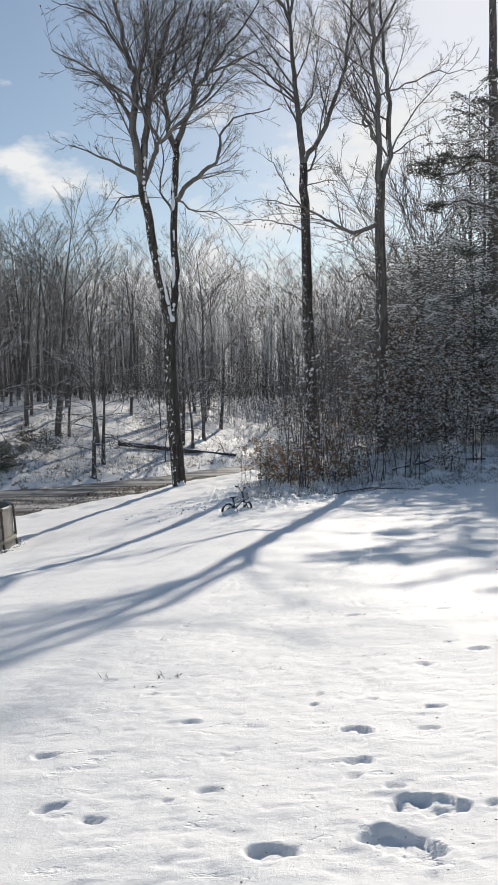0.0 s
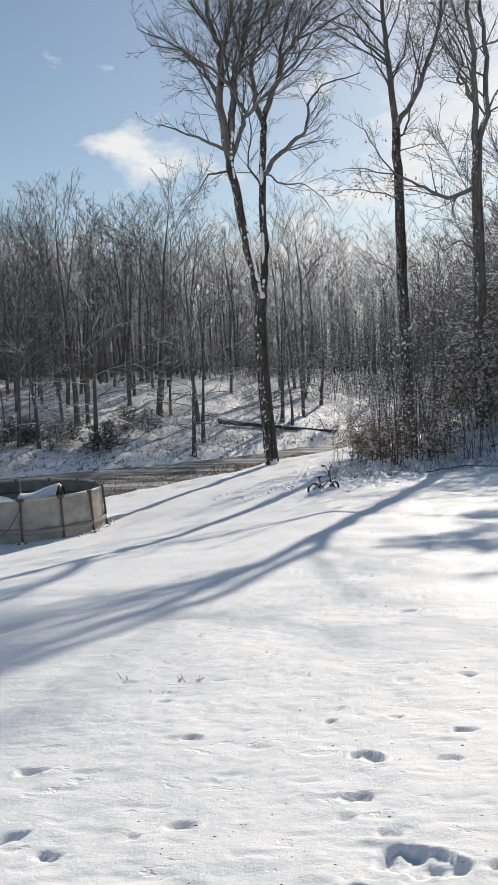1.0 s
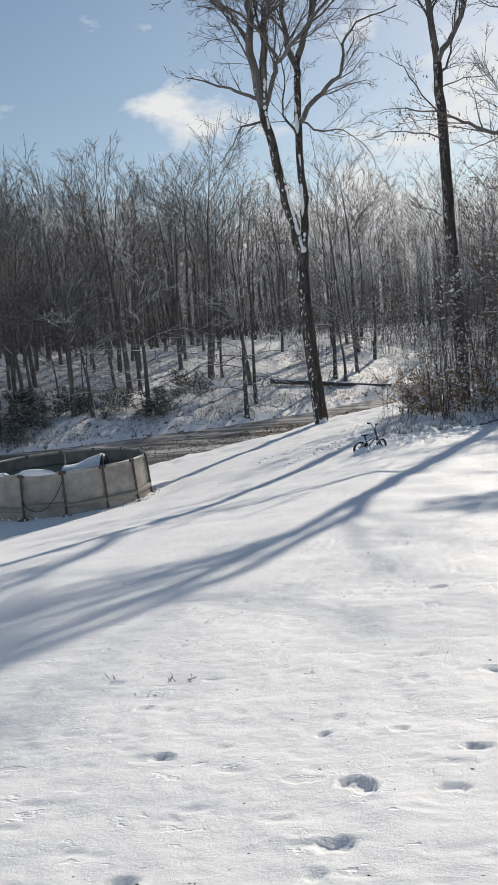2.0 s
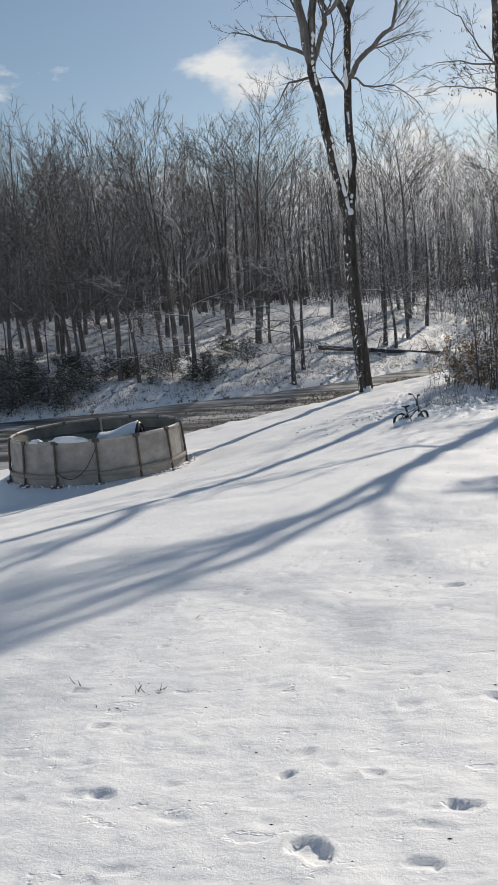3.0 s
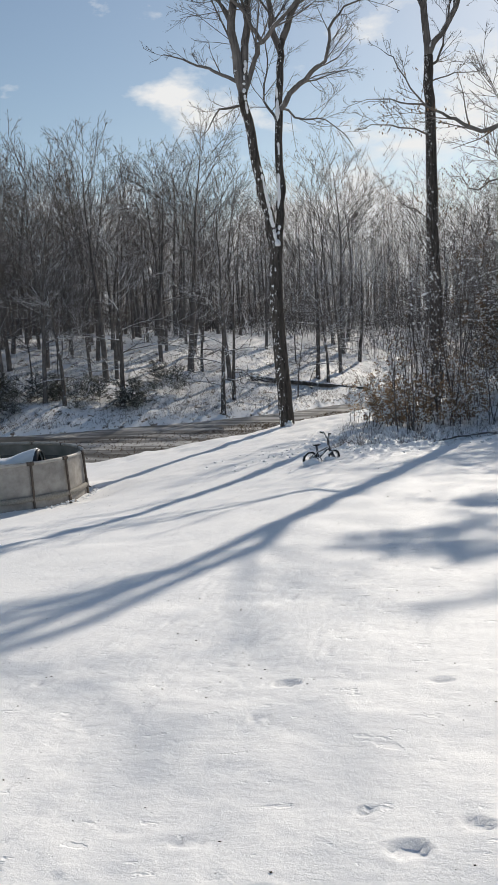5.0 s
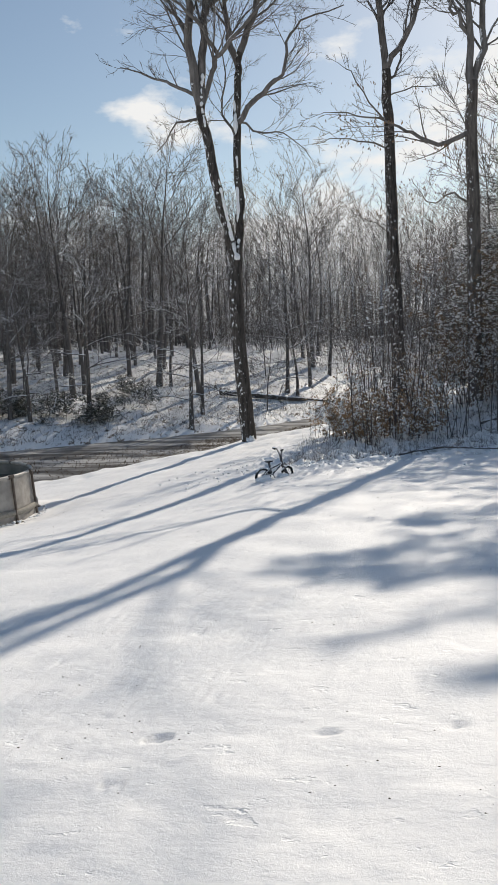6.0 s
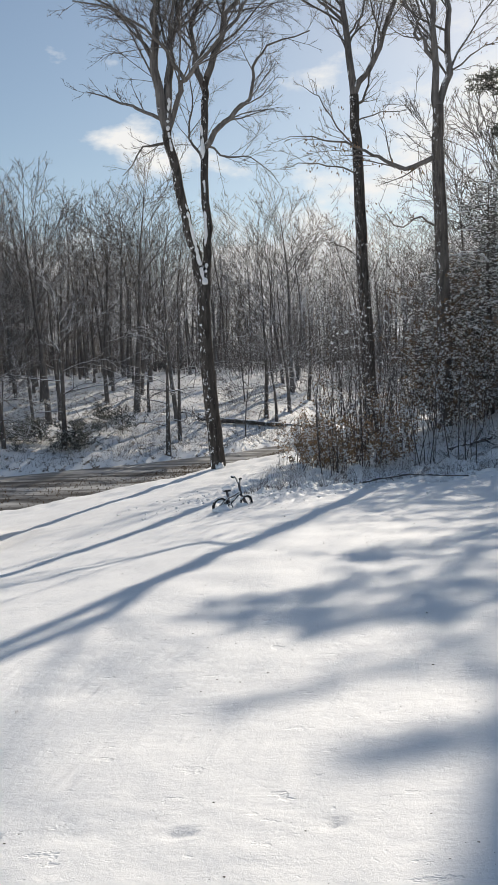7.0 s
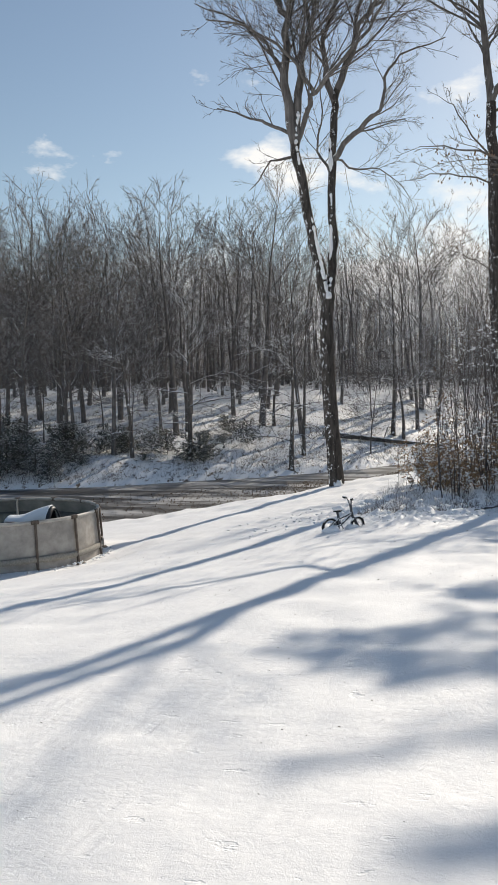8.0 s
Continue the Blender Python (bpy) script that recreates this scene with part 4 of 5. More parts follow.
def build_undergrowth():
    """The thicket of thin stems and twigs between the forest trunks on the hill."""
    rng = np.random.RandomState(79)
    twigs = Spikes()
    n = 13000
    y = rng.uniform(118, 225, n)
    x = rng.uniform(-0.76, 0.40, n) * y
    z = ground(x, y) - 0.1
    stems = np.stack([rng.normal(0, 1.3, n), rng.normal(0, 1.3, n), rng.uniform(2.5, 8.5, n)], -1)
    start = np.stack([x, y, z], -1)
    twigs.add(start, stems, rng.uniform(0.015, 0.04, n))
    k = np.repeat(np.arange(n), 5)
    f = rng.uniform(0.2, 0.95, len(k))[:, None]
    out = np.stack([rng.normal(0, 1.0, len(k)), rng.normal(0, 1.0, len(k)), rng.uniform(-0.1, 1.0, len(k))], -1)
    twigs.add(start[k] + stems[k] * f, 1.3 * out, np.full(len(k), 0.02))
    tagged(new("undergrowth", twigs.mesh("undergrowth", TWIG_FAR)), "grey thicket of bare saplings between forest trees", "undergrowth", kind="stuff")


build_undergrowth()


def build_bank_scrub():
    """Dead stalks and small twigs that stand out of the snow on the far bank."""
    rng = np.random.RandomState(83)
    stalks = Spikes()
    n = 15000
    x = rng.uniform(-62, 6, n)
    y = shore_line(x) + 0.5 + 34 * rng.rand(n) ** 1.5
    start = np.stack([x, y, ground(x, y) - 0.05], -1)
    way = np.stack([rng.normal(0, 0.35, n), rng.normal(0, 0.35, n), rng.uniform(0.15, 1.0, n)], -1)
    stalks.add(start, way, rng.uniform(0.008, 0.022, n))
    tagged(new("bank_scrub", stalks.mesh("bank_scrub", TWIG)), "dead stalks poking through snow on the far bank", "scrub", kind="stuff")


build_bank_scrub()


# ---- the pool ----
def build_pool():
    """A round frame pool, 5.5 m across and 1.32 m high, on level ground at the foot of the slope."""
    R, H, N = 2.75, 1.32, 14
    cx, cy, base = POOL_X, POOL_Y, POOL_BASE
    pool = thing("swimming_pool", (cx, cy, base), "round grey above-ground frame pool, snow on its rim", "pool")
    seg = 84
    a = np.linspace(0, 2 * np.pi, seg, endpoint=False)

    def shell(profile, mat, name, label=""):
        v, q = [], []
        for r, z, sag in profile:
            bulge = 1 - sag * (0.5 + 0.5 * np.cos(a * N))
            v.append(np.stack([r * bulge * np.cos(a), r * bulge * np.sin(a), np.full(seg, z)], -1))
        for k in range(len(profile) - 1):
            i = np.arange(seg)
            j = (i + 1) % seg
            q.append(np.stack([i, j, j + seg, i + seg], -1) + k * seg)
        return part(name, quick_mesh(name, np.concatenate(v), np.concatenate(q), mat), mat, pool, label)

    shell([(R - 0.02, -0.3, 0), (R + 0.05, 0.0, 0), (R + 0.06, 0.2, 0.012), (R + 0.02, 0.45, 0.014), (R, 0.9, 0.01), (R - 0.04, H - 0.03, 0.0)], LINER, "outer_wall", "grey-beige vinyl wall with faint stains")
    shell([(R - 0.06, H - 0.03, 0.0), (R - 0.06, 0.9, 0.0), (R - 0.05, 0.3, 0.0), (R - 0.05, 0.0, 0.0)], LINER_IN, "inner_wall", "dirty inner liner")
    disc = bmesh.new()
    bmesh.ops.create_circle(disc, cap_ends=True, segments=64, radius=R - 0.055)
    bmesh.ops.translate(disc, vec=(0, 0, 0.93), verts=disc.verts)
    part("water_surface", disc, WATER, pool, "dark icy water")
    turn0 = -0.24
    for k in range(N):
        t = turn0 + 2 * np.pi * k / N
        nxt = t + 2 * np.pi / N
        rail = Tubes()
        f = np.linspace(t + 0.012, nxt - 0.012, 6)
        rail.add(np.stack([(R - 0.05) * np.cos(f), (R - 0.05) * np.sin(f), np.full(6, H)], -1), np.full(6, 0.05), 8)
        part("rail", rail.mesh("rail", RAIL), RAIL, pool)
        low = 0.235 + 0.05 * math.sin(5.3 * k) + 0.03 * (k % 2)
        u = np.linspace(t + 0.01, nxt - 0.008, 7)
        band = []
        for r, z in ((R + 0.055, low), (R + 0.10, low + 0.005), (R + 0.09, low + 0.15), (R + 0.04, low + 0.155)):
            band += [(r * math.cos(v), r * math.sin(v), z + 0.012 * math.sin(7 * v + k)) for v in u]
        i = (np.arange(3)[:, None] * 7 + np.arange(6)[None]).ravel()
        part("strap", quick_mesh("strap", band, np.stack([i, i + 1, i + 8, i + 7], -1), STRAP), STRAP, pool, "pale webbing band low on the wall")
        c, s = math.cos(t), math.sin(t)
        leg = Tubes()
        leg.add([((R + 0.02) * c, (R + 0.02) * s, H - 0.02), ((R + 0.06) * c, (R + 0.06) * s, 0.75), ((R + 0.085) * c, (R + 0.085) * s, 0.42), ((R + 0.06) * c, (R + 0.06) * s, 0.3), ((R + 0.10) * c, (R + 0.10) * s, 0.2), ((R + 0.13) * c, (R + 0.13) * s, -0.1)], np.full(6, 0.036), 8)
        post = part("post", leg.mesh("post", POLE), POLE, pool)
        cap = bmesh.new()
        box_bm(cap, (-0.06, -0.11, -0.05), (0.06, 0.11, 0.055))
        bmesh.ops.bevel(cap, geom=cap.edges[:], offset=0.018, segments=2, affect="EDGES")
        bmesh.ops.rotate(cap, matrix=Matrix.Rotation(t, 3, "Z"), verts=cap.verts)
        bmesh.ops.translate(cap, vec=((R - 0.03) * c, (R - 0.03) * s, H), verts=cap.verts)
        part("joint", cap, POLE, post)
        foot = bmesh.new()
        box_bm(foot, (-0.05, -0.16, -0.06), (0.07, 0.16, 0.03))
        bmesh.ops.rotate(foot, matrix=Matrix.Rotation(t, 3, "Z"), verts=foot.verts)
        bmesh.ops.translate(foot, vec=((R + 0.15) * c, (R + 0.15) * s, 0.02), verts=foot.verts)
        part("foot", foot, POLE, post)

    def cord(t0, t1, sag, z0, z1):
        f = np.linspace(0, 1, 14)
        t = t0 + (t1 - t0) * f
        z = z0 + (z1 - z0) * f - sag * 4 * f * (1 - f)
        tube = Tubes()
        tube.add(np.stack([(R + 0.14) * np.cos(t), (R + 0.14) * np.sin(t), z], -1), np.full(14, 0.012), 6)
        part("cord", tube.mesh("cord", CORD), CORD, pool, "dark cord hanging slack between posts")

    step = 2 * np.pi / N
    cord(turn0 - 2 * step, turn0 - 3 * step, 0.55, 1.15, 0.55)
    # pole of a return fitting inside the far wall
    pipe = Tubes()
    pipe.add([(-0.6, 1.6, 0.9), (-0.6, 1.6, 1.2), (-0.6, 1.6, 1.45)], [0.03, 0.03, 0.03], 8)
    part("pipe", pipe.mesh("pipe", RAIL), RAIL, pool, "short white pipe standing in the water")
    return H


POOL_H = build_pool()


def snow_mound(name, place, size, label, seed, turn=0.0):
    """A soft lump of snow, flat below."""
    bm = bmesh.new()
    bmesh.ops.create_icosphere(bm, subdivisions=4, radius=1.0)
    for v in bm.verts:
        n = noise.noise(Vector(v.co) * 1.3 + Vector((seed, 0, 0)))
        v.co *= 1 + 0.3 * n
        if v.co.z < 0:
            v.co.z *= 0.25
        v.co = Vector((v.co.x * size[0], v.co.y * size[1], v.co.z * size[2]))
    for f in bm.faces:
        f.smooth = True
    ob = new(name)
    ob.location, ob.rotation_euler = place, (0, 0, turn)
    tagged(ob, label, "snow")
    part("snow", bm, SNOW, ob)
    return ob


def build_float():
    """The snow-laden dark cover that is bunched up in the pool."""
    ob = thing("pool_cover", (POOL_X + 0.55, POOL_Y + 0.6, POOL_BASE + 0.9), "bunched dark pool cover capped with thick snow", "pool cover", turn=0.1)
    for name, mat, lift, grow in (("sheet", TARP, 0.0, 1.0), ("snow_cap", SNOW, 0.06, 0.93)):
        v, q = [], []
        nx, ny = 18, 8
        for i in range(nx):
            for j in range(ny):
                f, g = i / (nx - 1), j / (ny - 1)
                ridge = 0.16 + 0.42 * f**1.5
                x = (f - 0.5) * 1.5 * grow
                y = (g - 0.5) * 0.9 * grow
                z = ridge * (1 - (2 * g - 1) ** 2 * 0.85) * grow + lift - 0.12 * (f > 0.97) + 0.02 * math.sin(9 * f + 4 * g)
                v.append((x, y, z))
        for i in range(nx - 1):
            for j in range(ny - 1):
                a = i * ny + j
                q.append((a, a + ny, a + ny + 1, a + 1))
        sheet = part(name, quick_mesh(name, v, q, mat), mat, ob)
        thick = sheet.modifiers.new("thickness", "SOLIDIFY")
        thick.thickness = 0.05
    return ob


build_float()
snow_mound("snow_heap", (POOL_X + 0.35, POOL_Y - 2.65, POOL_BASE + POOL_H + 0.03), (0.62, 0.17, 0.17), "soft white snow heaped on the pool rim", 2.0, turn=-0.05)
snow_mound("snow_heap", (POOL_X - 0.75, POOL_Y - 2.55, POOL_BASE + POOL_H + 0.02), (0.2, 0.12, 0.09), "small white snow lump on the pool rim", 5.0)


# ---- the child's bicycle ----
def build_bike():
    x0, y0, turn = -0.78, 24.6, radians(33)
    bike = thing("bicycle", (x0, y0, height(x0, y0) - 0.10), "small dark child's bicycle half sunk in snow", "bicycle", turn=turn)
    R, L = 0.205, 0.72

    def wheel(px, steer):
        m = Matrix.Translation((px, 0, R)) @ Matrix.Rotation(steer, 4, "Z")
        f = np.linspace(0, 2 * np.pi, 29)
        hub = Tubes()
        hub.add([(0, -0.05, 0), (0, 0.05, 0)], [0.024, 0.024], 10)
        wh = part("wheel", hub.mesh("wheel", STEEL), STEEL, bike)
        wh.matrix_local = m
        ring = Tubes()
        ring.add(np.stack([R * np.cos(f), np.zeros(29), R * np.sin(f)], -1)[:, [0, 1, 2]], np.full(29, 0.036), 8)
        part("tyre", ring.mesh("tyre", RUBBER), RUBBER, wh)
        rim = Tubes()
        rim.add(np.stack([0.168 * np.cos(f), np.zeros(29), 0.168 * np.sin(f)], -1), np.full(29, 0.012), 6)
        part("rim", rim.mesh("rim", STEEL), STEEL, wh)
        for k in range(12):
            a = 2 * np.pi * k / 12
            sp = Tubes()
            sp.add([(0, 0, 0), (0.165 * math.cos(a), 0, 0.165 * math.sin(a))], [0.003, 0.003], 4)
            part("spoke", sp.mesh("spoke", STEEL), STEEL, wh)

    wheel(0, 0)
    wheel(L, 0.35)

    def pipe(name, pts, r, mat, label=""):
        t = Tubes()
        t.add(pts, np.full(len(pts), 1.35 * r), 8)
        return part(name, t.mesh(name, mat), mat, bike, label)

    pipe("frame_tube", [(0.26, 0, 0.24), (0.42, 0, 0.38), (0.56, 0, 0.50)], 0.026, BIKE_PAINT)
    pipe("frame_tube", [(0.26, 0, 0.24), (0.225, 0, 0.38), (0.18, 0, 0.58)], 0.022, BIKE_PAINT)
    pipe("frame_tube", [(0.22, 0, 0.40), (0.40, 0, 0.46), (0.56, 0, 0.53)], 0.022, BIKE_PAINT)
    for s in (-0.055, 0.055):
        pipe("chain_stay", [(0.26, s * 0.4, 0.24), (0.12, s, 0.22), (0, s, R)], 0.014, BIKE_PAINT)
        pipe("seat_stay", [(0.22, s * 0.4, 0.42), (0.1, s, 0.31), (0, s, R)], 0.012, BIKE_PAINT)
        pipe("fork_leg", [(0.585, s * 0.8, 0.45), (0.66, s, 0.33), (L, s, R)], 0.017, BIKE_PAINT)
    pipe("head_tube", [(0.60, 0, 0.42), (0.56, 0, 0.58), (0.535, 0, 0.76)], 0.024, BIKE_PAINT)
    pipe("handlebar", [(0.47, -0.25, 0.90), (0.51, -0.13, 0.88), (0.535, -0.06, 0.76), (0.535, 0.06, 0.76), (0.51, 0.13, 0.88), (0.47, 0.25, 0.90)], 0.016, STEEL)
    for s in (-1, 1):
        pipe("grip", [(0.49, s * 0.17, 0.89), (0.465, s * 0.28, 0.90)], 0.024, RUBBER)
    pipe("chain_guard", [(0.02, 0.075, 0.21), (0.15, 0.08, 0.25), (0.28, 0.075, 0.25)], 0.03, BIKE_PAINT)
    pipe("crank", [(0.26, -0.10, 0.24), (0.30, -0.11, 0.15)], 0.012, STEEL)
    pipe("crank", [(0.26, 0.10, 0.24), (0.22, 0.11, 0.33)], 0.012, STEEL)
    for px, py, pz in ((0.30, -0.15, 0.14), (0.22, 0.15, 0.34)):
        pd = bmesh.new()
        box_bm(pd, (px - 0.035, py - 0.04, pz - 0.012), (px + 0.035, py + 0.04, pz + 0.012))
        part("pedal", pd, RUBBER, bike)
    seat = bmesh.new()
    bmesh.ops.create_icosphere(seat, subdivisions=3, radius=1.0)
    for v in seat.verts:
        w = 0.085 - 0.05 * (v.co.x + 1) / 2
        v.co = Vector((0.19 + v.co.x * 0.13, v.co.y * w, 0.605 + v.co.z * (0.035 if v.co.z > 0 else 0.05)))
    part("saddle", seat, RUBBER, bike)
    top = bmesh.new()
    bmesh.ops.create_icosphere(top, subdivisions=3, radius=1.0)
    for v in top.verts:
        v.co = Vector((0.19 + v.co.x * 0.15, v.co.y * 0.10, 0.66 + v.co.z * 0.055))
    for f in top.faces:
        f.smooth = True
    part("snow_cap", top, SNOW, bike, "cap of snow on the saddle")
    bike.scale = (1.0, 1.0, 1.0)
    return bike


build_bike()
snow_mound("snow_heap", (-0.72, 24.5, height(-0.72, 24.5) + 0.0), (0.24, 0.12, 0.13), "small snow drift against the bicycle's rear wheel", 7.0, turn=0.5)
snow_mound("snow_heap", (-0.30, 24.85, height(-0.30, 24.85) - 0.01), (0.18, 0.10, 0.10), "small snow drift against the bicycle's front wheel", 9.0, turn=0.5)


# ---- fallen log on the far shore ----
def build_log():
    a, b = (-15.2, 93.4), (-1.7, 101.6)
    rng = np.random.RandomState(9)
    f = np.linspace(0, 1, 12)
    pts = np.stack([a[0] + (b[0] - a[0]) * f, a[1] + (b[1] - a[1]) * f, np.zeros(12)], -1)
    za, zb = height(*a) + 0.35, height(*b) + 0.15
    pts[:, 2] = za + (zb - za) * f + rng.normal(0, 0.04, 12)
    log = thing("fallen_log", (pts[0, 0], pts[0, 1], pts[0, 2]), "long fallen dark tree trunk lying on the snowy shore", "log")
    body, stubs = Tubes(), Tubes()
    local = pts - pts[0]
    body.add(local, np.linspace(0.32, 0.2, 12), 10)
    part("trunk", body.mesh("trunk", LOG_BARK), LOG_BARK, log)
    for k in (5, 8, 9, 10):
        limb(stubs, stubs, sway(local[k], (rng.normal(), rng.normal(), 0.8), 2.2, 5, 0.15, 0.05, rng), 0.07, 0.02, 1, rng, (0, 4), 0.05, 5, 0.6, 0.012, 0.4)
    part("branches", stubs.mesh("branches", TWIG), TWIG, log, kind="stuff")


build_log()


# ---- brush, saplings and evergreens at the edge of the lawn ----
def shrub_kind(seed, tall, stems, wide, leafy, snowy, lean_most=0.35, kids=(0, 5, 8), leaf=0.04, blade=None, wispy=TWIG_SNOWY):
    """A clump of thin stems with side twigs, a few dry leaves and clots of snow."""
    rng = np.random.RandomState(seed)
    kind, twigs, leaves, clots = [], Tubes(), Bits(), Bits()
    for k in range(stems):
        wood = Tubes()
        a = rng.uniform(0, 6.28)
        p = np.array((rng.normal(0, wide * 0.3), rng.normal(0, wide * 0.3), -0.1))
        lean = rng.uniform(0.03, lean_most)
        line = sway(p, (math.cos(a) * lean, math.sin(a) * lean, 1), tall * rng.uniform(0.5, 1.1), 7, 0.07, 0.05, rng)
        r = rng.uniform(0.010, 0.018) * (1 + tall * 0.06)
        wood.add(line, np.linspace(r, 0.005, len(line)), 5)
        limb(twigs, twigs, line, 0.8 * r, 0.004, 2, rng, kids, 0.04, 4, 0.5, 0.0045, 0.3)
        kind.append(("stem", wood.mesh("stem", TWIG), TWIG, "", ""))
    kind.append(("brushwood", twigs.mesh("brushwood", wispy), wispy, "", "stuff"))
    tips = np.concatenate([v[-3:-2] for v in twigs.verts])
    mids = np.concatenate([v[3:4] for v in twigs.verts])
    for k in range(leafy):
        p = tips[rng.randint(len(tips))] + rng.normal(0, 0.06, 3)
        d = unit(rng.normal(0, 1, 3))
        leaves.leaf(p, d * rng.uniform(0.6, 1.3) * leaf, unit(np.cross(d, rng.normal(0, 1, 3))) * leaf * 0.45, np.array((0, 0, 0.008)))
    for k in range(snowy):
        p = mids[rng.randint(len(mids))] + rng.normal(0, 0.03, 3)
        s = rng.uniform(0.012, 0.046)
        clots.lump(p + np.array((0, 0, 0.012)), s * rng.uniform(1, 2.2), s * 1.3, s * 0.8)
    if leafy:
        kind.append(("foliage", leaves.mesh("foliage", blade or DRY_LEAF), blade or DRY_LEAF, "withered brown leaves", "stuff"))
    kind.append(("snow_dusting", clots.mesh("snow_dusting", SNOW, True), SNOW, "clots of snow on the twigs", "stuff"))
    return kind


SHRUBS = [shrub_kind(201, 2.8, 9, 1.2, 520, 420, 0.4, (0, 3, 6), 0.055, TAN_LEAF), shrub_kind(202, 1.8, 10, 1.5, 900, 420, 0.6, (0, 3, 5), 0.06, TAN_LEAF), shrub_kind(203, 4.6, 7, 0.9, 60, 70, 0.14, (0, 2, 4), 0.05, None, TWIG), shrub_kind(204, 8.0, 5, 1.1, 20, 60, 0.10, (0, 2, 5), 0.05, None, TWIG),
          shrub_kind(205, 1.2, 12, 1.2, 250, 420), shrub_kind(206, 6.5, 7, 1.8, 2600, 1500, 0.45, (0, 5, 10), 0.06)]
SHRUB_LABELS = ["leafless shrub with brown leaves and snow clots", "dense low shrub with many withered brown leaves", "clump of thin bare saplings flecked with snow", "tall thin bare saplings flecked with snow", "low twiggy scrub poking out of the snow", "bushy understorey tree holding withered leaves and snow"]


def put_shrub(kind, x, y, size, turn):
    name = ("shrub", "shrub", "sapling", "sapling", "shrub", "understorey_tree")[kind]
    ob = thing(name, (x, y, height(x, y)), SHRUB_LABELS[kind], ("shrub", "shrub", "sapling", "sapling", "shrub", "tree")[kind], "brush along the lawn", turn=turn)
    ob.scale = (size, size, size)
    for n, me, mat, label, sort in SHRUBS[kind]:
        part(n, me, mat, ob, label, sort)
    return ob


def build_brush():
    rng = np.random.RandomState(31)
    row = [(1.0, 33.5, 1), (1.6, 32.0, 1), (2.2, 31.4, 1), (1.2, 35.0, 0), (0.5, 36.5, 1), (2.4, 33.2, 3), (2.9, 31.6, 2), (1.9, 34.0, 3), (3.2, 33.6, 3), (3.7, 31.3, 1), (4.2, 32.4, 0),
           (1.9, 31.0, 2), (2.4, 34.6, 3), (2.9, 36.0, 1), (4.3, 35.6, 0), (3.4, 35.2, 3), (4.0, 36.8, 3), (2.0, 36.8, 2), (3.5, 38.5, 3), (4.9, 31.0, 2), (6.1, 30.4, 2), (7.6, 31.0, 4), (8.9, 31.8, 2)]
    for x, y, kind in row:
        put_shrub(kind, x, y, rng.uniform(0.85, 1.15), rng.uniform(0, 6.28))
    for x, y, size in ((5.9, 38.8, 0.95), (7.4, 37.4, 0.9), (9.6, 38.0, 0.9), (6.8, 41.5, 1.1), (12.0, 38.5, 1.0), (7.4, 34.6, 0.62), (8.9, 34.0, 0.6), (6.2, 35.4, 0.66)):
        put_shrub(5, x, y, size, rng.uniform(0, 6.28))
    for k in range(22):
        x = rng.uniform(1.0, 14)
        y = rng.uniform(38.5, 46)
        put_shrub(int(rng.choice([0, 1, 0, 2, 3])), x, y, rng.uniform(0.8, 1.3), rng.uniform(0, 6.28))


build_brush()


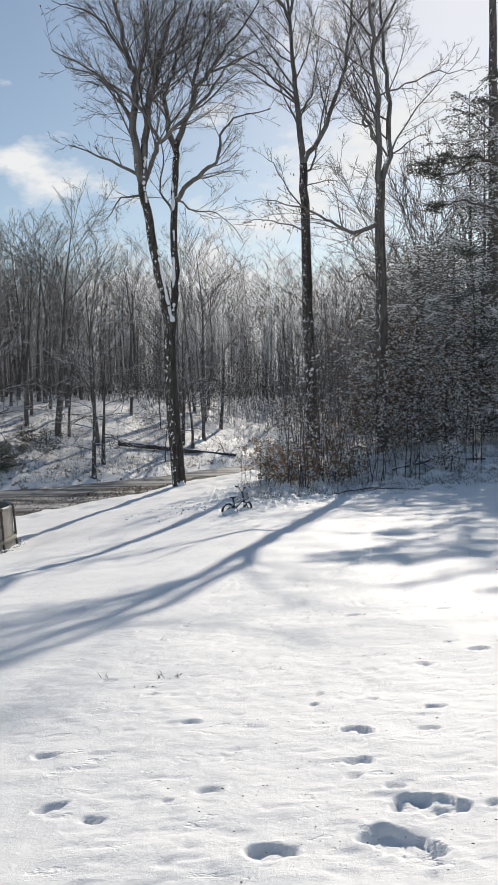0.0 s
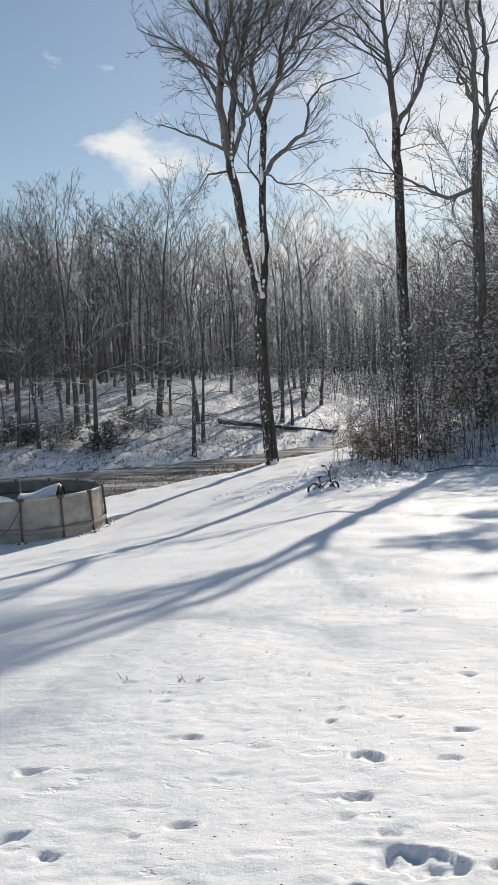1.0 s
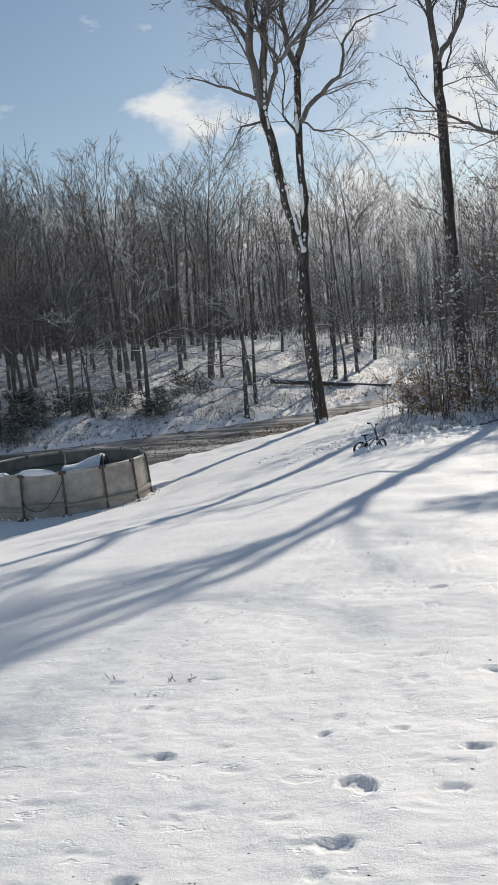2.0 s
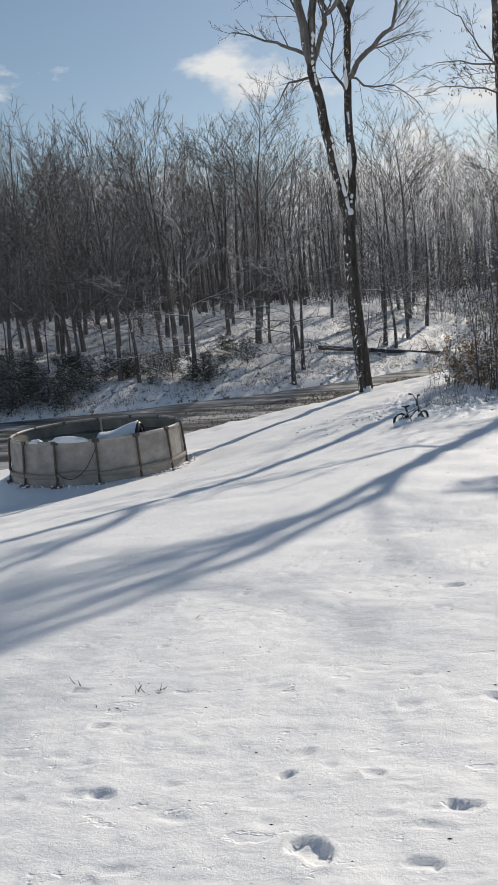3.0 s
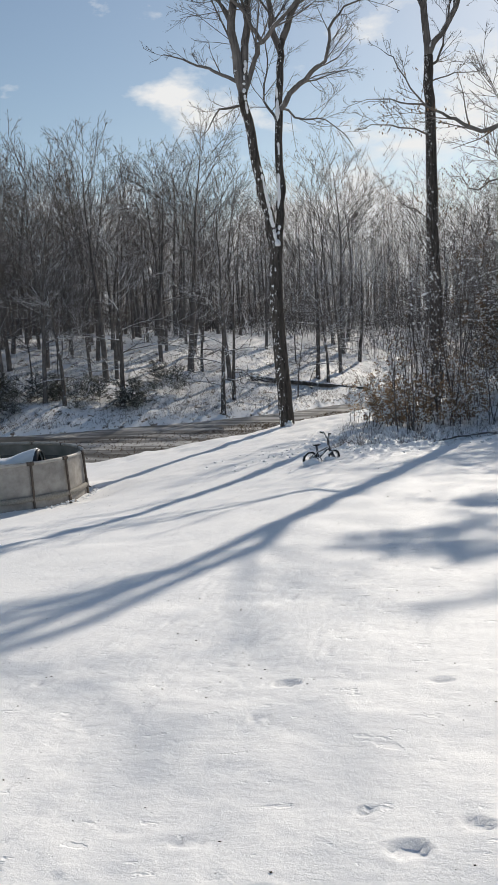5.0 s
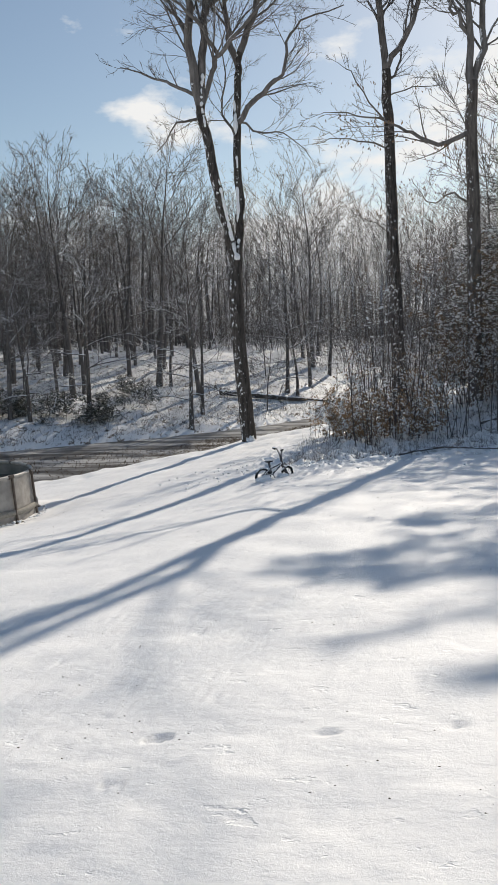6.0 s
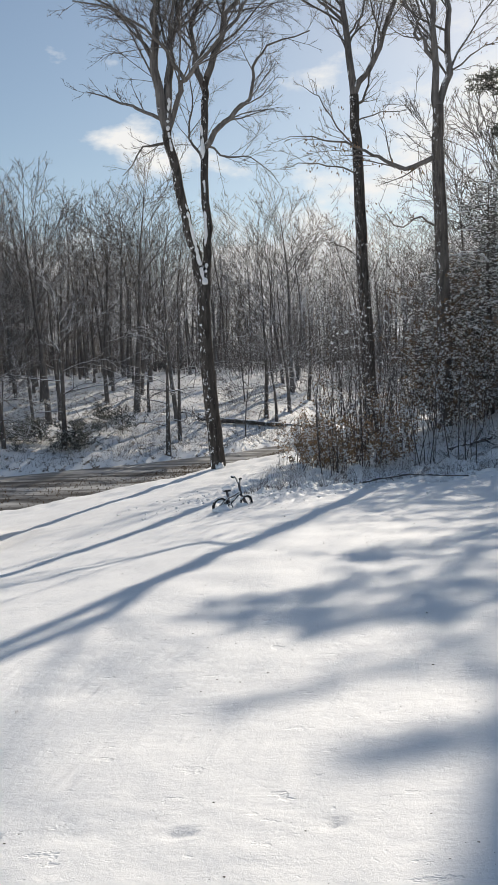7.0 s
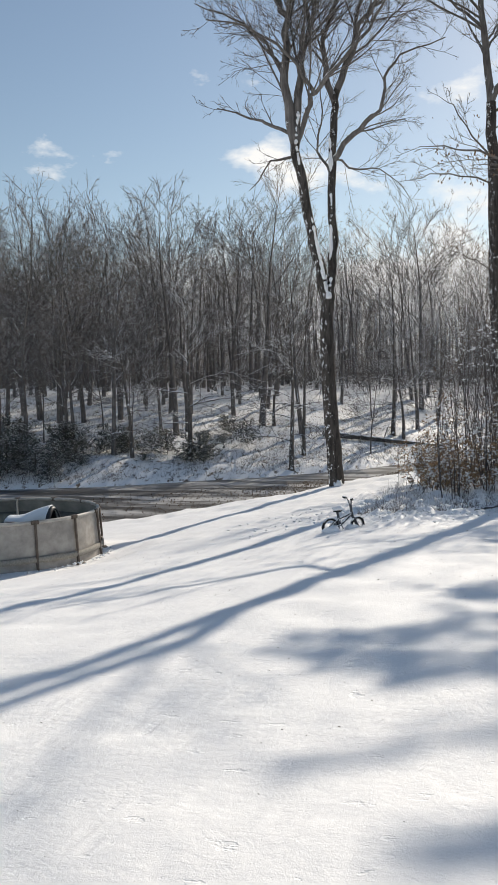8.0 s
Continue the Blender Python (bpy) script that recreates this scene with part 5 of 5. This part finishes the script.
def evergreen(seed, tall, wide, first, count, droop, dense=70, leaf=1.0):
    """An uneven evergreen: a thin trunk, ragged limbs, sprays of dark foliage and snow on top of them."""
    rng = np.random.RandomState(seed)
    wood, leaves, snow = Tubes(), Bits(), Bits()
    wood.add([(0, 0, -0.4), (0.1, 0, tall * 0.3), (-0.1, 0.1, tall * 0.6), (0.05, 0, tall)], [0.012 * tall, 0.010 * tall, 0.07, 0.015], 8)
    for k in range(count):
        f = first + (1 - first) * (k + rng.rand()) / count
        a = k * 2.4 + rng.uniform(-0.6, 0.6)
        length = wide * (1.05 - 0.7 * f) * rng.uniform(0.35, 1.3) + 0.2
        line = sway((0, 0, tall * f), (math.cos(a), math.sin(a), 0.3 - droop), length, 5, 0.14, -0.01, rng)
        wood.add(line, np.linspace(0.03, 0.008, 6), 4)
        snowy = rng.rand() < 0.5
        if leaf == 1.0 and rng.rand() < 0.2:
            for s in np.linspace(0.45, 0.95, 7):
                snow.lump(along_line(line, np.array([s]))[0][0] + np.array((0, 0, 0.06)), rng.uniform(0.08, 0.16), rng.uniform(0.08, 0.16), rng.uniform(0.05, 0.09))
        for m in range(int(dense * length) + 6):
            s = rng.uniform(0.15, 1.0) * 5
            i = min(int(s), 4)
            p = line[i] + (line[i + 1] - line[i]) * (s - i)
            out = unit(np.array((math.cos(a), math.sin(a), 0)) * 0.6 + rng.normal(0, 0.8, 3) * np.array((1, 1, 0.35)))
            reach = rng.uniform(0.05, 0.6) * (1.2 - s / 8)
            q = p + out * reach + np.array((0, 0, -0.12 * reach + rng.normal(0, 0.07)))
            d = unit(out + rng.normal(0, 0.4, 3))
            side = unit(np.cross(d, np.array((0, 0, 1)) + rng.normal(0, 0.5, 3)))
            leaves.leaf(q, d * rng.uniform(0.05, 0.12) * leaf, side * rng.uniform(0.02, 0.045) * leaf, np.array((0, 0, rng.uniform(-0.02, 0.03))))
            if rng.rand() < ((0.6 if snowy else 0.34) if leaf == 1.0 else 0.45 if snowy else 0.22):
                snow.lump(q + np.array((0, 0, 0.03)), rng.uniform(0.025, 0.12), rng.uniform(0.025, 0.12), rng.uniform(0.015, 0.045))
    return [("trunk", wood.mesh("trunk", BARK_OLD), BARK_OLD, "", ""), ("foliage", leaves.mesh("foliage", NEEDLE), NEEDLE, "dark green sprays", "stuff"), ("snow", snow.mesh("snow", SNOW, True), SNOW, "snow resting on the sprays", "stuff")]


def tall_pine():
    """A tall pine at the lawn's edge: a straight trunk and long uneven limbs that carry flat tufts of needles."""
    rng = np.random.RandomState(311)
    x0, y0 = 12.25, 35.8
    base = height(x0, y0)
    pine = thing("pine_tree", (x0, y0, base), "tall dark pine with long snow-dusted limbs reaching over the lawn", "tree", "evergreens by the lawn")
    trunk = Tubes()
    trunk.add([(0, 0, -0.4), (0.05, 0, 6), (-0.05, 0.1, 12), (0.0, 0, 18), (0.05, 0, 23)], [0.27, 0.24, 0.19, 0.13, 0.03], 10)
    part("trunk", trunk.mesh("trunk", BARK_OLD), BARK_OLD, pine)
    # each limb: where it leaves the trunk, its run, and from what share of it the tufts begin
    limbs = [
        ([(0, 0, 11.6), (-1.2, 0, 12.6), (-2.1, 0, 12.9), (-3.0, -0.1, 12.1), (-3.9, 0, 12.0), (-4.6, 0.1, 12.5)], 0.10, 0.36, 1.0),
        ([(-2.1, 0, 12.9), (-2.9, -0.2, 12.75), (-3.5, -0.3, 12.5), (-4.1, -0.3, 12.55)], 0.05, 0.2, 0.8),
        ([(0, 0, 10.0), (-1.4, 0.2, 10.6), (-2.6, 0.1, 11.1), (-3.5, 0, 10.8), (-4.1, 0, 10.6)], 0.08, 0.62, 0.75),
        ([(0, 0, 14.2), (-0.7, 0, 14.9), (-1.3, 0, 15.0), (-1.75, 0, 15.2)], 0.07, 0.55, 0.75),
        ([(0, 0, 15.4), (-0.4, 0.1, 16.1), (-0.8, 0, 16.4), (-1.0, 0.2, 16.8)], 0.07, 0.1, 0.9),
        ([(0, 0, 16.9), (-0.5, -0.2, 17.5), (-0.9, -0.2, 17.8)], 0.06, 0.2, 0.7),
        ([(0, 0, 13.0), (1.2, 0.2, 13.6), (2.4, 0.2, 13.6), (3.2, 0, 14.0)], 0.08, 0.4, 0.9),
        ([(0, 0, 15.0), (1.0, -0.3, 15.8), (2.2, -0.3, 16.0)], 0.07, 0.3, 0.9),
        ([(0, 0, 18.0), (0.8, 0.3, 18.6), (1.5, 0.3, 18.8)], 0.05, 0.2, 0.8),
        ([(0, 0, 19.5), (-0.5, 0.2, 20.0), (-1.0, 0.3, 20.1)], 0.05, 0.2, 0.7),
        ([(0, 0, 21.0), (0.3, -0.2, 21.8), (0.5, -0.3, 22.3)], 0.04, 0.2, 0.6),
        ([(0, 0, 7.0), (-1.0, -0.4, 7.2), (-2.2, -0.8, 6.9), (-3.4, -1.0, 6.4)], 0.07, 0.4, 0.7),
        ([(0, 0, 5.2), (-0.9, -0.6, 5.2), (-1.9, -1.2, 4.7), (-2.8, -1.6, 4.1)], 0.06, 0.4, 0.7),
        ([(0, 0, 8.4), (-1.0, 0.3, 8.9), (-2.0, 0.5, 8.8), (-2.9, 0.5, 8.5)], 0.07, 0.5, 0.6),
    ]
    needles, snow = Bits(), Bits()
    for pts, r, first, full in limbs:
        line = along_line(np.array(pts, float), np.linspace(0, 1, 4 * len(pts)))[0]
        line[1:-1] += rng.normal(0, 0.05, line[1:-1].shape)
        wood = Tubes()
        wood.add(line, np.linspace(r, 0.012, len(line)), 6)
        span = np.linalg.norm(np.diff(line, axis=0), axis=1).sum()
        for f in rng.uniform(first, 1.0, int(7 * span * (1 - first) * full) + 3):
            (p,), (d,) = along_line(line, np.array([f]))
            twig = sway(p, fork_off(d, rng.uniform(0.5, 1.3), rng) * np.array((1, 1, 0.4)), rng.uniform(0.25, 1.0) * full, 4, 0.2, 0.06, rng)
            wood.add(twig, np.linspace(0.012, 0.004, 5), 3)
            for q in along_line(twig, rng.uniform(0.25, 1.0, 5))[0]:
                for k in range(11):
                    e = unit(rng.normal(0, 1, 3) * np.array((1, 1, 0.55)) + np.array((0, 0, 0.1)))
                    side = unit(np.cross(e, rng.normal(0, 1, 3)))
                    needles.leaf(q + e * rng.uniform(0.04, 0.22), e * rng.uniform(0.05, 0.11), side * rng.uniform(0.013, 0.025), np.array((0, 0, 0.006)))
                if rng.rand() < 0.5:
                    snow.lump(q + np.array((0, 0, 0.05)), rng.uniform(0.03, 0.10), rng.uniform(0.03, 0.10), rng.uniform(0.015, 0.04))
        part("limb", wood.mesh("limb", TWIG), TWIG, pine)
    part("foliage", needles.mesh("foliage", NEEDLE), NEEDLE, pine, "dark green tufts of needles", "stuff")
    part("snow", snow.mesh("snow", SNOW, True), SNOW, pine, "snow resting on the tufts", "stuff")
    return pine


tall_pine()
EVERGREENS = [evergreen(301, 10.0, 3.0, 0.04, 70, 0.2, 36), evergreen(302, 7.5, 2.8, 0.03, 60, 0.25, 40), evergreen(303, 17.0, 3.8, 0.15, 80, 0.1, 24), evergreen(304, 3.0, 2.7, 0.03, 26, -0.1, 17, 1.8)]


def put_evergreen(kind, x, y, size, turn, name="evergreen_tree", label="dark evergreen tree loaded with patches of snow", group="evergreens by the lawn"):
    ob = thing(name, (x, y, height(x, y)), label, "tree" if name != "evergreen_shrub" else "shrub", group, turn=turn)
    ob.scale = (size, size, size)
    for n, me, mat, lab, sort in EVERGREENS[kind]:
        part(n, me, mat, ob, lab, sort)


for kind, x, y, size, turn in ((1, 7.0, 40.5, 0.9, 0.3), (0, 8.4, 39.5, 0.95, 1.3), (2, 12.0, 40.8, 0.95, 2.2), (0, 10.8, 38.6, 0.85, 4.0), (1, 9.2, 37.4, 0.75, 5.0), (1, 11.8, 37.0, 0.8, 3.0), (0, 14.0, 39.0, 1.0, 2.0), (0, 11.0, 43.0, 1.0, 5.2), (2, 14.8, 42.5, 1.1, 0.9), (2, 13.2, 48.0, 1.15, 4.4)):
    put_evergreen(kind, x, y, size, turn)

rng_shore = np.random.RandomState(55)
for k in range(66):
    sx = -21.0 - 34 * rng_shore.rand() ** 0.9
    sy = float(shore_line(sx)) + 0.6 + 16 * rng_shore.rand() ** 1.1
    put_evergreen(3, sx, sy, rng_shore.uniform(0.35, 0.95) * (1.15 if sx < -33 else 1.05), rng_shore.uniform(0, 6.28), "evergreen_shrub", "dark broad evergreen bush on the far shore", "bushes on the far shore")


# ---- dry reeds at the near shore, grass and litter on the snow ----
def build_reeds():
    """Matted dead reeds and stems that stand in the ice on the near half of the pond."""
    rng = np.random.RandomState(61)
    reeds = Bits()
    for k in range(12000):
        x = rng.uniform(-27, 4)
        f = 0.66 + 0.22 * rng.rand() ** 0.8 + 0.02 * math.sin(0.9 * x)
        if x < -13.5 + 2.5 * rng.normal() and rng.rand() < 0.85:
            continue
        y = float(shore_line(x)) * f
        tall = rng.uniform(0.06, 0.34) * (1.5 - f)
        d = unit(np.array((rng.normal(0, 0.9), rng.normal(0, 0.6), 1)))
        reeds.leaf(np.array((x, y, POND + tall * 0.5 - 0.03)), d * tall * 0.6, np.array((rng.uniform(0.01, 0.04), rng.normal(0, 0.01), 0)), np.array((0, 0.004, 0)))
    tagged(new("reeds", reeds.mesh("reeds", REED)), "band of dead brown reeds frozen into the pond", "reeds", kind="stuff")


build_reeds()


def build_edge_stalks():
    """Short dead stalks and twig ends along the rough edge of the lawn."""
    rng = np.random.RandomState(63)
    stalks = Spikes()
    n = 3600
    x = rng.uniform(-0.6, 11, n)
    y = 27.4 + 0.12 * x + 8.0 * rng.rand(n) ** 1.6
    start = np.stack([x, y, ground(x, y) - 0.04], -1)
    way = np.stack([rng.normal(0, 0.18, n), rng.normal(0, 0.18, n), rng.uniform(0.08, 0.55, n)], -1)
    stalks.add(start, way, rng.uniform(0.004, 0.010, n))
    tagged(new("dead_stalks", stalks.mesh("dead_stalks", TWIG)), "short dead stalks poking through rough snow", "stalks", kind="stuff")


build_edge_stalks()


def build_litter():
    rng = np.random.RandomState(67)
    bits = Bits()
    for k in range(2300):
        y = 2.6 + 26 * rng.rand() ** 1.25
        x = rng.uniform(-0.36, 0.4) * y + 0.6
        s = (0.0013 + 0.0026 * rng.rand() ** 4) * (1 + 0.07 * y)
        bits.lump((x, y, height(x, y) + s * 0.3), s * rng.uniform(1, 2.4), s, s * 0.7)
    tagged(new("litter", bits.mesh("litter", DEBRIS, True)), "scattered dark bits of bark and twig on snow", "litter", kind="stuff")


build_litter()


def grass_tuft(x, y, blades, tall, seed):
    rng = np.random.RandomState(seed)
    ob = thing("grass_tuft", (x, y, height(x, y)), "few thin dry grass blades poking through snow", "grass", "grass poking through the snow")
    for k in range(blades):
        t = Tubes()
        t.add(sway((rng.normal(0, 0.05), rng.normal(0, 0.03), -0.02), (rng.normal(0, 0.7), rng.normal(0, 0.5), 1), tall * rng.uniform(0.5, 1.1), 4, 0.2, -0.05, rng), [0.0028, 0.0025, 0.002, 0.0015, 0.0008], 3)
        part("blade", t.mesh("blade", STRAW), STRAW, ob)


for n, (x, y, blades, tall) in enumerate([(-0.80, 5.72, 9, 0.12), (-1.27, 5.80, 4, 0.12), (-1.03, 7.25, 4, 0.12), (-0.68, 5.72, 5, 0.08), (-0.95, 5.45, 4, 0.07), (0.2, 10.0, 4, 0.08)]):
    grass_tuft(x, y, blades, 0.75 * tall, 400 + n)


def fallen_branch(points, r0, r1, kids, label, seed):
    """A branch that lies along points (x, y, lift over the ground)."""
    rng = np.random.RandomState(seed)
    pts = np.array([(x, y, height(x, y) + lift) for x, y, lift in points])
    t = Tubes()
    limb(t, t, pts - pts[0], r0, r1, 1, rng, (0, kids), 0.05, 6, 0.5, 0.006, 0.15)
    ob = thing("fallen_branch", tuple(pts[0]), label, "branch", "fallen branches")
    part("wood", t.mesh("wood", TWIG), TWIG, ob)


fallen_branch([(2.6, 27.3, 0.02), (3.4, 27.5, 0.12), (4.2, 27.6, 0.16), (5.0, 27.4, 0.10), (5.8, 27.2, 0.04)], 0.03, 0.018, 6, "bowed dark fallen branch lying on snow", 71)
fallen_branch([(5.9, 33.2, 0.06), (6.8, 33.0, 0.14), (7.4, 32.9, 0.22), (8.4, 32.8, 0.16), (9.7, 32.7, 0.10)], 0.08, 0.05, 10, "thick dark fallen branch on the snowy rise", 72)


def build_clods():
    """Crumbled lumps of snow round the pool's foot and in the trampled stretch."""
    rng = np.random.RandomState(91)
    clods = Bits()
    for k in range(420):
        if k < 110:
            a, r = rng.uniform(-2.6, 0.5), 2.9 + abs(rng.normal(0, 0.16))
            x, y = POOL_X + r * math.cos(a), POOL_Y + r * math.sin(a)
        else:
            x, y = rng.normal(1.2, 2.4), rng.normal(27.8, 1.3)
        s = rng.uniform(0.012, 0.05)
        clods.lump((x, y, height(x, y) + 0.05 + 0.2 * s), s * rng.uniform(0.9, 1.6), s * rng.uniform(0.8, 1.3), s * rng.uniform(0.6, 0.9))
    tagged(new("snow_clods", clods.mesh("snow_clods", SNOW, True)), "crumbled white snow clods on the lawn", "snow", kind="stuff")


build_clods()
